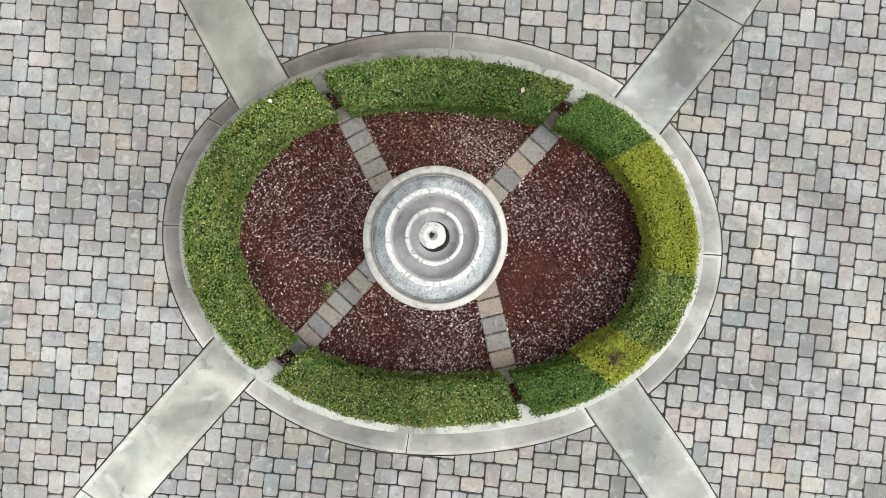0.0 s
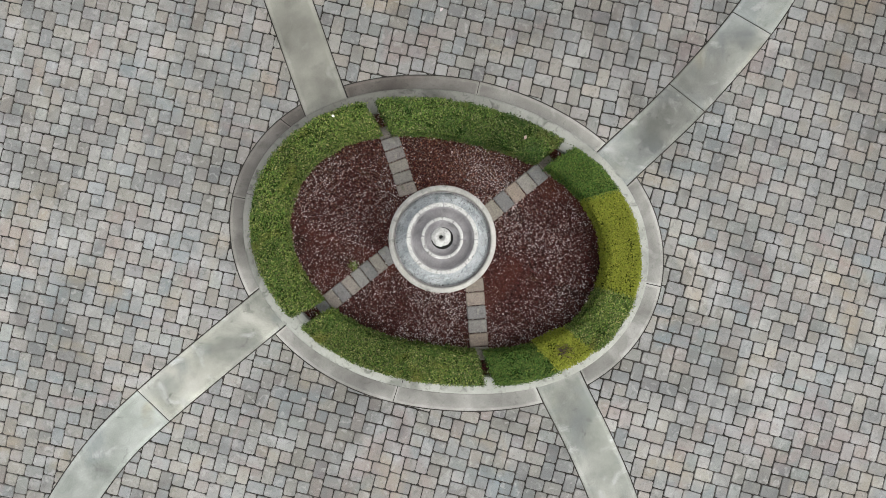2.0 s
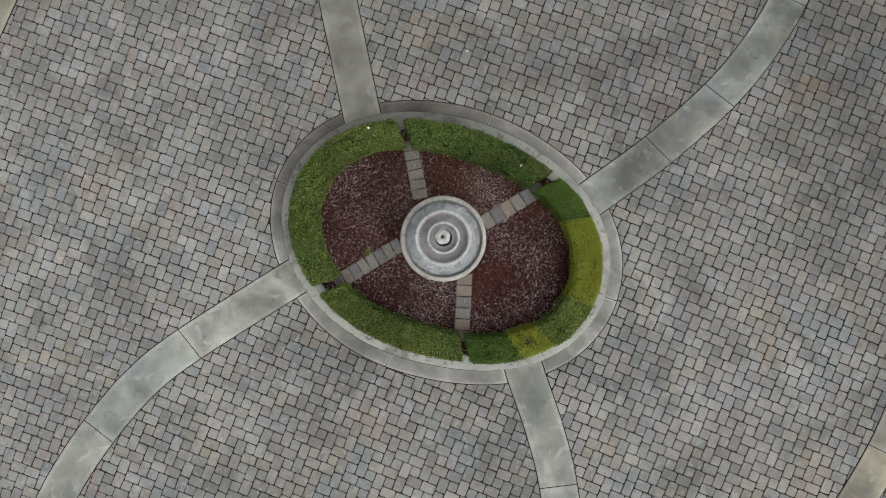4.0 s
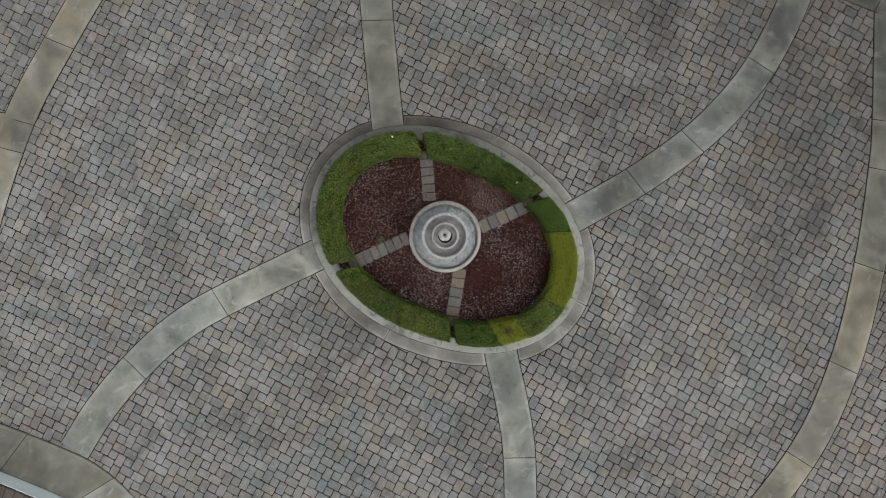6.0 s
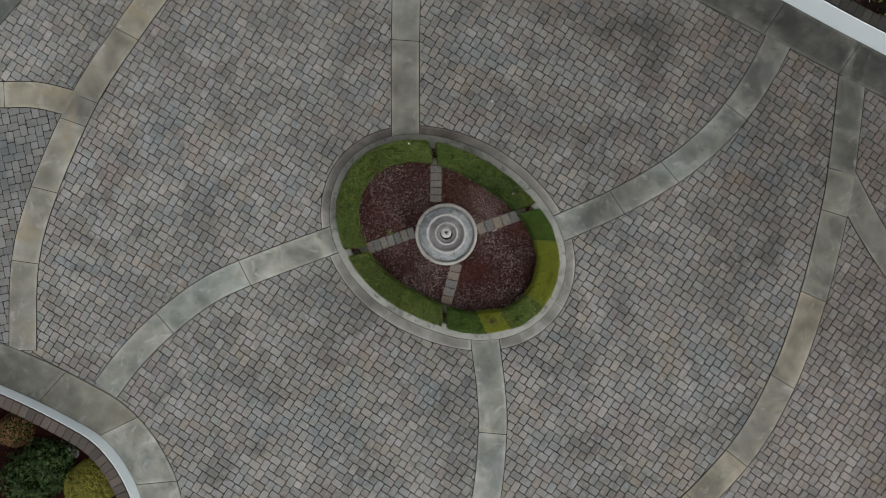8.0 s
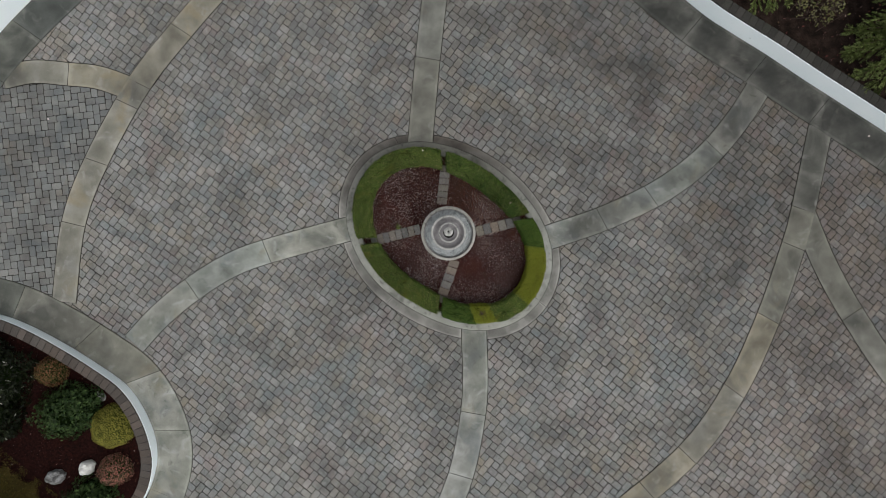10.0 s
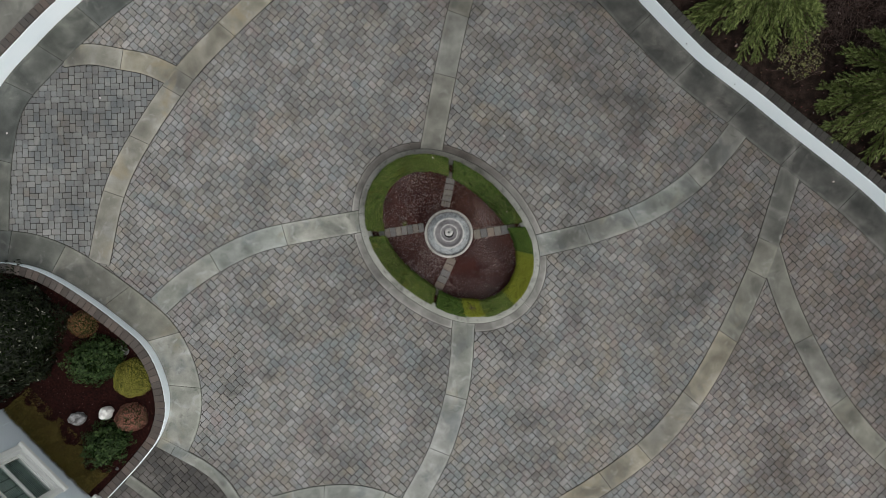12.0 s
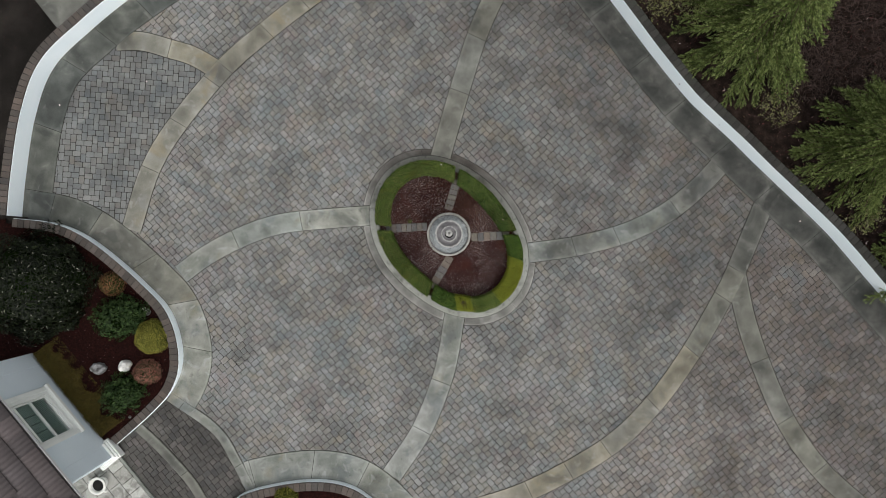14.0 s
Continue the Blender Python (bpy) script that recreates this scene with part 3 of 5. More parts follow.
for key, line in THIN.items():
    edging = thing("concrete_edging", "narrow curved concrete edging beside the house path", "paving strip", kind="structure")
    part("edge_joint", raw("edge_joint", *sweep(offset(line, .158), offset(line, -.158), -.05, .005, .001), "joint"), edging, "dark open joint along the edging")
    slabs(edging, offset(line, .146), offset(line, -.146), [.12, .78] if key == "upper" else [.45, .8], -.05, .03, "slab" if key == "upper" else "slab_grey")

# ---- kerb ring of the oval bed ----
def kerb_line(th, d=0.0):
    """The kerb runs a little inside the smooth oval on its north-west side."""
    return egg(th, d + .02 + .02 * np.cos(np.asarray(th) - radians(110)))



def lip(th):
    """How much further in the raised edge begins on the south side."""
    return .05 * np.clip(np.cos(np.asarray(th) + radians(105)), 0, 1)


ring = thing("kerb_ring", "grey concrete kerb ring round the oval flower bed", "kerb", kind="structure")
SPLIT = [radians(a) for a in (-141.5, -47.0, 42.5, 131.5)]
for k in range(4):
    a0, a1 = SPLIT[k], SPLIT[(k + 1) % 4] + (2 * math.pi if k == 3 else 0)
    th = np.linspace(a0 + .0028, a1 - .0028, 60)
    part("silt_line", raw("silt_line", *sweep(kerb_line(th, .215 + lip(th)), kerb_line(th, .186 + lip(th)), -.04, .0125, .002), "mortar"), ring, "dark silt at the foot of the kerb")
    rows = ((.203, -.05), (.203, .06), (.212, .105), (.232, .122), (.50, .128), (.52, .10), (.52, -.05))
    v = np.stack([np.c_[kerb_line(th, d + lip(th) * (d < .3)), np.full(60, z)] for d, z in rows], 1).reshape(-1, 3)
    f = [(i * 7 + q, i * 7 + q + 1, (i + 1) * 7 + q + 1, (i + 1) * 7 + q) for i in range(59) for q in range(6)]
    f += [tuple(range(6, -1, -1)), tuple(range(59 * 7, 60 * 7))]
    part("raised_kerb", raw("raised_kerb", v, f, "kerb", False), ring, "pale raised kerb edge")

# the apron slabs of the kerb run from strip to strip
def crossing(line, d, lo, hi):
    """The angle at which a line comes nearest to the oval, d metres inside its edge."""
    th = np.linspace(radians(lo), radians(hi), 900)
    p = kerb_line(th, d)
    return th[np.argmin(np.linalg.norm(p[:, None] - line[None], axis=2).min(1))]


ENDS = []
for key, lo, hi in (("east", -40, 15), ("north", 75, 125), ("west", 145, 195), ("south", -115, -60)):
    half = HALF.get(key, .302) + .006
    fine = cut(STRIP[key], 0, 1.2, 600)
    ENDS.append([[crossing(offset(fine, side * half), d, lo, hi) for d in (.285, 0)] for side in (-1, 1)])
APRON_JOINT = ((41.8,), (108.2, 133.0), (-142.7,), (-47.5,))
for k in range(4):
    a, b_ = np.array(ENDS[k][1]), np.array(ENDS[(k + 1) % 4][0])
    b_ = b_ + 2 * math.pi * (b_ < a)
    th = np.linspace(a - .01, b_ + .01, 60)
    part("edge_joint", raw("edge_joint", *sweep(kerb_line(th[:, 0], .2), kerb_line(th[:, 1], -.008), -.05, .003, .001), "joint"), ring, "dark open joint round the kerb")
    stops = [np.full(2, radians(q)) + 2 * math.pi * (radians(q) < a.min()) for q in APRON_JOINT[k]]
    cuts = [a, *stops, b_]
    for i in range(len(cuts) - 1):
        e0, e1 = cuts[i] + .0022, cuts[i + 1] - .0022
        th = np.linspace(e0, e1, 44)
        part("apron_slab", slab_mesh("apron_slab", kerb_line(th[:, 0], .285), kerb_line(th[:, 1], 0), -.05, .009, "worn", .012, .05, (0, 1)), ring)

# ---- mulch in the bed ----
th = np.linspace(-math.pi, math.pi, 120, endpoint=False)
edge = egg(th, .50)
rad = np.linspace(0, 1, 26)
mv = [np.c_[edge * q, .085 + .03 * np.array([noise.noise(Vector((x * 3, y * 3, 0))) for x, y in edge * q])] for q in rad[1:]]
mv = np.concatenate(mv)
mf = [(r * 120 + i, r * 120 + (i + 1) % 120, (r + 1) * 120 + (i + 1) % 120, (r + 1) * 120 + i) for r in range(24) for i in range(120)]
mf.append(tuple(range(120)))
bed = tagged(part("mulch_bed", raw("mulch_bed", mv, mf, "mulch", True)), "dark red bark mulch filling the oval bed", "mulch", kind="structure")


def chips(count, place, height, size, name, label, mat="chip"):
    """Loose bark chips: small wedges scattered by place(n)."""
    p = place(count)
    n = len(p)
    a = rng.random(n) * 2 * math.pi
    ln = size * (.5 + 1.3 * rng.random(n) ** 2)
    wd = ln * (.25 + .4 * rng.random(n))
    c, s = np.cos(a), np.sin(a)
    z = height + .012 * rng.random(n)
    tilt = .35 * rng.normal(size=n)
    v = np.stack([np.c_[p[:, 0] - c * ln / 2, p[:, 1] - s * ln / 2, z - tilt * ln * .3],
                  np.c_[p[:, 0] - s * wd / 2, p[:, 1] + c * wd / 2, z],
                  np.c_[p[:, 0] + c * ln / 2, p[:, 1] + s * ln / 2, z + tilt * ln * .3],
                  np.c_[p[:, 0] + s * wd / 2, p[:, 1] - c * wd / 2, z],
                  np.c_[p[:, 0], p[:, 1], z + .006]], 1).reshape(-1, 3)
    i = np.arange(n)[:, None] * 5
    f = np.concatenate([i + np.array([[0, 3, 4]]), i + np.array([[3, 2, 4]]), i + np.array([[2, 1, 4]]), i + np.array([[1, 0, 4]])])
    return tagged(part(name, raw(name, v, f, mat)), label, "mulch", kind="stuff")


def in_bed(n):
    t = rng.random(n) * 2 * math.pi
    return egg(t, .55) * np.sqrt(rng.random(n))[:, None]


chips(84000, in_bed, .097, .0145, "bark_chips", "loose red, brown and bleached bark chips")



def in_drifts(n):
    """More pale chips where the mulch has bleached."""
    p = in_bed(n * 4)
    k = np.array([noise.noise(Vector((x * 1.5, y * 1.5, 9))) for x, y in p])
    k = k - .40 * np.clip(np.cos(np.arctan2(p[:, 1], p[:, 0]) - radians(55)), 0, 1) ** 2
    return p[k + .42 * rng.normal(size=len(p)) > -.02][:n]


M["bleached"] = surf("bleached_chip", [(.36, .30, .285), (.50, .44, .425), (.66, .61, .60), (.22, .14, .12), (.34, .25, .23)], rough=.9, spread=.3, hue=1, fine=200, bump=0)
chips(18000, in_drifts, .104, .0165, "bleached_chips", "drifts of bleached pale bark chips", "bleached")

M["rust"] = surf("rusty_chip", [(.13, .035, .022), (.19, .060, .036), (.26, .14, .085), (.32, .22, .15), (.10, .03, .02), (.17, .09, .05)], rough=.9, spread=.3, hue=1, fine=200, bump=0, spec=.05)


def in_rusty(n):
    """Fresher, rustier chips on the side of the bed away from the house."""
    p = in_bed(n * 4)
    k = np.cos(np.arctan2(p[:, 1], p[:, 0]) - radians(58)) + .35 * rng.normal(size=len(p))
    return p[k > .62][:n]


chips(9000, in_rusty, .103, .0145, "rusty_chips", "fresh rust brown and tan bark chips", "rust")

# ---- stepping stones ----
for a, b_, n in (((.26, 1.66), (-.02, .74), 6), ((1.80, -.0), (.66, -.065), 6), ((-.50, -1.57), (.06, -.63), 6), ((-1.86, .19), (-.62, .26), 8)):
    a, b_ = np.array(a), np.array(b_)
    d = b_ - a
    run = thing("stepping_stone_path", "short path of brown and grey stepping stones in the mulch", "path", at=(*a, .1), kind="structure")
    half = np.linalg.norm(d) / n / 2 - .005
    v, f = block(-half, half, -.124, .124, -.05, 0, .012)
    stone_mesh = raw("stone", v, f, "stone")
    for k in range(n):
        q = d * (k + .4) / n
        part("stone", stone_mesh, run, m=pose(*q, .028, rng.normal(), rng.normal(), math.degrees(math.atan2(d[1], d[0])) + 1.6 * rng.normal()))


# ---- clipped hedges ----
def hedge(a0, a1, mat, label, top=.55, d0=.46, d1=.90, count=9000, name="hedge"):
    """A stretch of clipped hedge along the oval from angle a0 to a1 (degrees), from d0 to d1 metres inside the kerb."""
    a0, a1 = radians(a0), radians(a1)
    mid = egg([(a0 + a1) / 2], (d0 + d1) / 2)[0]
    owner = thing(name, label, "hedge", at=(*mid, .10), group="clipped hedges round the oval bed")
    base = np.array([*mid, .10])
    prof = [(d0 + .02, .10), (d0, .22), (d0 + .005, top - .05), (d0 + .05, top), (d1 - .06, top), (d1 - .005, top - .06), (d1 + .01, .25), (d1 - .02, .10)]
    n = max(8, int((a1 - a0) * 2.2 / .07))
    th = np.linspace(a0, a1, n)
    lump = np.array([[.018 * noise.noise(Vector((t * 9, k * .7, top * 10))) for k in range(8)] for t in th])
    core = np.stack([np.c_[egg(th, (d0 + d1) / 2 + (d - (d0 + d1) / 2) * .93 + lump[:, k]), np.full(n, .10 + (z - .10) * .95) + lump[:, k]] for k, (d, z) in enumerate(prof)], 1).reshape(-1, 3)
    f = [(i * 8 + q, (i + 1) * 8 + q, (i + 1) * 8 + q + 1, i * 8 + q + 1) for i in range(n - 1) for q in range(7)]
    f += [tuple(range(8)), tuple(range((n - 1) * 8 + 7, (n - 1) * 8 - 1, -1))]
    # dark core paints the shade seen between the hedge leaves
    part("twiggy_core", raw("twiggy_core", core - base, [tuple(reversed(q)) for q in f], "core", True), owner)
    # leaves over outer face, top, inner face and ends
    count = int(count * 1.35)
    seg = np.array(prof)
    s = np.r_[0, np.cumsum(np.hypot(*np.diff(seg, axis=0).T) * np.array([.4, .8, 1.3, 1.5, 1.3, .9, .5]))]
    q = rng.random(count) * s[-1]
    d, z = np.interp(q, s, seg[:, 0]), np.interp(q, s, seg[:, 1])
    t = a0 + (a1 - a0) * rng.random(count)
    t = t + .016 * rng.normal(size=count) * (rng.random(count) < .5)
    t = np.clip(t, a0 - .035, a1 + .035)
    ends = int(count * .10)
    t[:ends // 2], t[ends // 2:ends] = a0, a1
    d[:ends] = d0 + (d1 - d0) * rng.random(ends)
    z[:ends] = .12 + (top - .12) * rng.random(ends)
    wob = np.array([noise.noise(Vector((a * 11, b_ * 9, c * 9))) for a, b_, c in zip(t, d, z)]) * .03
    out = np.stack([np.cos(t), np.sin(t), np.zeros(count)], 1)
    side = np.clip(((d0 + d1) / 2 - d) / ((d1 - d0) / 2), -1, 1)
    nor = unit(out * (np.sign(side) * np.abs(side) ** 6)[:, None] + np.array([0, 0, 1.]) * np.where(z > top - .08, 1, .25)[:, None])
    nor[:ends] = np.cross(out[:ends], [0, 0, 1.]) * np.where(np.arange(ends) < ends // 2, 1, -1)[:, None]
    dd = (d0 + d1) / 2 + (d - (d0 + d1) / 2) * .96
    pos = np.c_[(egg(t, dd)), z - .012] + nor * (wob + .012 * rng.normal(size=count))[:, None]
    v, f = leaves(pos - base, nor, .025, .0145)
    part("leaf_mass", raw("leaf_mass", v, f, mat), owner)
    return owner


hedge(85.6, 171.0, "hedge", "clipped green hedge with yellowish patches round the bed", count=26350)
hedge(4.6, 80.4, "hedge_mid", "clipped green hedge along the kerb of the bed", count=23250)
hedge(-19.0, -0.6, "hedge_dark", "short dark green clipped hedge by a stepping stone path", top=.58, count=8525)
hedge(-52.5, -19.6, "lime", "bright lime green clipped hedge stretch", top=.54, count=13950)
hedge(-72.0, -53.0, "hedge", "green clipped hedge stretch between two lime ones", top=.55, count=9300)
hedge(-84.0, -72.5, "lime", "small lime yellow rounded hedge plant with a bare spot", top=.60, d0=.50, d1=.94, count=5580)
spot = np.array([.44, -2.0])
twigs = []
for k in range(46):
    p0 = np.array([*spot, .575]) + rng.normal(size=3) * np.array([.030, .030, .01])
    way = rng.normal(size=3) * np.array([.05, .05, .02]) + np.array([0, 0, .10])
    twigs.append(tube([p0, p0 + way * .6, p0 + way], .0035, .0015, 4))
tagged(part("bare_twigs", raw("bare_twigs", *joined(twigs), "bark"), None), "bare brown twigs where a lime hedge plant has thinned", "twigs")
hedge(-105.4, -84.6, "hedge_dark", "dark green clipped hedge ending at a gap", top=.55, count=8525)
hedge(-183.0, -110.0, "hedge", "long clipped green hedge in front of the fountain", count=23250)

# ---- tiered fountain ----
fountain = thing("tiered_fountain", "pale cast stone tiered fountain with three dry bowls", "fountain", at=(0, 0, .09))


def ft(z):
    return z - .09


def turned(name, prof, mat, label="", seg=72, smooth=True):
    v, f = lathe([(r, ft(z)) for r, z in prof], seg)
    ob = part(name, raw(name, v, f, mat, smooth), fountain, label)
    return ob


turned("plinth", [(0, .02), (.36, .02), (.36, .16), (.345, .18), (.30, .19), (.27, .24), (0, .24)], "caststone")
turned("pedestal", [(.20, .23), (.24, .27), (.19, .33), (.15, .45), (.17, .62), (.22, .76), (.20, .84), (.26, .90)], "caststone")
turned("lower_bowl", [(.14, .86), (.30, .90), (.46, .97), (.57, 1.08), (.60, 1.17), (.613, 1.185), (.614, 1.212), (.606, 1.226), (.594, 1.228), (.588, 1.238), (.562, 1.240), (.553, 1.232), (.550, 1.15), (.540, 1.04)], "caststone", "weathered pale stone bowl with a broad rim")
turned("lower_bowl_floor", [(0, 1.185), (.30, 1.182), (.50, 1.178), (.541, 1.165), (.541, 1.10), (0, 1.10)], "basin", "bluish lime-crusted bowl floor")
# ring in a greyer stone puts the rim's inner shadow into the colour
turned("waterline", [(.534, 1.176), (.538, 1.182), (.547, 1.178), (.551, 1.17)], "bowl", "dark ring painted for the shadow inside the bowl rim")
turned("middle_stem", [(.17, 1.16), (.17, 1.19), (.12, 1.24), (.095, 1.34), (.13, 1.44), (.18, 1.50)], "caststone")
turned("middle_bowl", [(.10, 1.48), (.24, 1.52), (.33, 1.59), (.36, 1.65), (.372, 1.655), (.372, 1.668), (.325, 1.668), (.318, 1.615), (.25, 1.565), (0, 1.55)], "bowl", "mid-grey stone bowl")
turned("upper_stem", [(.11, 1.57), (.11, 1.60), (.075, 1.63), (.07, 1.68), (.10, 1.72)], "caststone")
turned("upper_bowl", [(.06, 1.70), (.14, 1.73), (.19, 1.775), (.205, 1.81), (.211, 1.815), (.211, 1.825), (.178, 1.825), (.172, 1.785), (.13, 1.75), (0, 1.745)], "bowl", "small mid-grey stone bowl")
fin = [(.07, 1.745), (.07, 1.76), (.042, 1.79), (.038, 1.92), (.068, 1.955), (.097, 1.985), (.098, 2.005), (.088, 2.022), (.070, 2.024), (.064, 2.034), (.048, 2.036), (.036, 2.028), (.030, 2.00), (0, 1.995)]
v, f = lathe([(r, ft(z)) for r, z in fin], 48)
bent = []
for x, y, z in v:
    a_, r_ = math.atan2(y, x), math.hypot(x, y)
    k_ = 1 + (.03 * math.cos(5 * a_) + .07 * noise.noise(Vector((x * 40, y * 40, z * 30)))) * (z > ft(1.94))
    bent.append((x * k_ - 0.004 * (z > ft(1.85)), y * k_ + 0.014 * (z > ft(1.85)), z + .006 * noise.noise(Vector((x * 60, y * 60, 3))) * (z > ft(1.94))))
part("finial", raw("finial", bent, f, "white_stone", True), fountain, "white weathered stone finial, slightly crooked")
# near-black disc round the finial's foot, seen as a crescent from above
turned("sump", [(0, 1.752), (.09, 1.752), (.108, 1.758), (.115, 1.755)], "dark", "dark disc in the middle of the top bowl", 40)
# the near-black ring round the nozzle paints the shadow in the finial's hollow
for name, prof, label in (("nozzle", [(.012, 1.99), (.014, 2.03), (.008, 2.05), (0, 2.05)], "dark metal nozzle"), ("water_opening", [(.029, 1.998), (.013, 1.9985)], "dark ring painted as the shadow gap round the nozzle")):
    v, f = lathe([(r, ft(z)) for r, z in prof], 20)
    part(name, raw(name, [(x - 0.004, y + 0.014, z) for x, y, z in v], f, "dark"), fountain, label)
# dark grit and lime flakes on the bowl floor
for name, n, r0, r1, mat in (("grit", 900, .44, .535, "mortar"), ("lime_flakes", 700, .39, .53, "white_stone")):
    a_ = rng.random(n) * 2 * math.pi
    ok = rng.random(n) < (.35 + .65 * np.clip(np.sin(a_ * 2 + 1.1) * .6 + np.sin(a_ - 3.4) * .6, 0, 1))
    r_ = r1 - (r1 - r0) * rng.random(n) ** (1.8 if mat == "mortar" else .8)
    p = np.stack([r_ * np.cos(a_), r_ * np.sin(a_), np.full(n, ft(1.184))], 1)[ok]
    v, f = leaves(p, np.tile(np.array([[0, 0, 1.]]), (len(p), 1)), .010, .008, .25)
    tagged(part(name, raw(name, v, f, mat), fountain), kind="stuff")
for name, count, r0, r1, z, turn in (("middle_rim", 8, .338, .382, 1.69, .13), ("upper_rim", 6, .186, .2165, 1.845, .35)):
    step = 2 * math.pi / count
    for k in range(count):
        a0 = turn + k * step
        w = .006 / r1
        v, f = lathe([(r0, ft(z - .028)), (r0, ft(z - .006)), (r0 + .008, ft(z)), (r1 - .008, ft(z)), (r1, ft(z - .006)), (r1, ft(z - .03))], 12, a0 + w, a0 + step - w)
        part(name, raw(name, v, f, "white_stone"), fountain)
        v, f = lathe([(r0 + .004, ft(z - .03)), (r0 + .004, ft(z - .014)), (r1 - .01, ft(z - .016)), (r1 - .01, ft(z - .03))], 2, a0 - w, a0 + w)
        part("spill_notch", raw("spill_notch", v, f, "bowl"), fountain)


# ---- shrubs and trees ----
def dome(centre, rx, ry, h, count, lump=.15, spin=0.0, freq=2.2, low=.05):
    """Places and normals over a lumpy dome."""
    u, t = low + (1 - low) * rng.random(count), rng.random(count) * 2 * math.pi
    c = np.sqrt(1 - u ** 2)
    d = np.stack([c * np.cos(t), c * np.sin(t), u], 1)
    k = np.array([noise.noise(Vector(q) * freq + Vector((centre[0], centre[1], h))) for q in d.tolist()])
    r = 1 + lump * 1.6 * k - .16 * rng.random(count) ** 2
    p = d * r[:, None] * np.array([rx, ry, h])
    nor = unit(d / np.array([rx, ry, h]))
    cs, sn = math.cos(spin), math.sin(spin)
    turn = np.array([[cs, sn, 0], [-sn, cs, 0], [0, 0, 1]])
    return p @ turn, nor @ turn


def shrub(name, label, at, rx, ry, h, mat, count, length, width, lump=.15, spin=0.0, lift=.55, core=.82, freq=2.2, z0=.12, droop=None, group="", stems=5):
    owner = thing(name, label, "shrub", at=(*at, z0), group=group)
    if core:
        n = 24
        rows = [(math.cos(a), math.sin(a)) for a in np.linspace(0, math.pi / 2 * .96, 8)]
        v = []
        cs, sn = math.cos(spin), math.sin(spin)
        for c, s in rows:
            for t in np.arange(n) * 2 * math.pi / n:
                d = Vector((c * math.cos(t), c * math.sin(t), s))
                k = core * (1 + lump * 1.6 * noise.noise(d * freq + Vector((at[0], at[1], h))))
                x, y = d.x * rx * k, d.y * ry * k
                v.append((x * cs - y * sn, x * sn + y * cs, d.z * h * k))
        f = [(i * n + k, i * n + (k + 1) % n, (i + 1) * n + (k + 1) % n, (i + 1) * n + k) for i in range(7) for k in range(n)] + [tuple(range(7 * n, 8 * n))]
        # dark core paints the shade inside the shrub
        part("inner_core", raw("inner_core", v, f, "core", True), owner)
    pieces = []
    for k in range(stems):
        a = 2 * math.pi * k / stems + .4
        end = np.array([math.cos(a) * rx * .5, math.sin(a) * ry * .5, h * .6])
        pieces.append(tube([(0, 0, -.05), end * .5 + np.array([0, 0, .1 * h]), end], .02, .006, 5))
    part("stem_cluster", raw("stem_cluster", *joined(pieces), "bark"), owner)
    p, nor = dome((*at, z0), rx, ry, h, count, lump, spin, freq)
    v, f = leaves(p, nor, length, width, lift, droop)
    part("leaf_mass", raw("leaf_mass", v, f, mat), owner)
    return owner


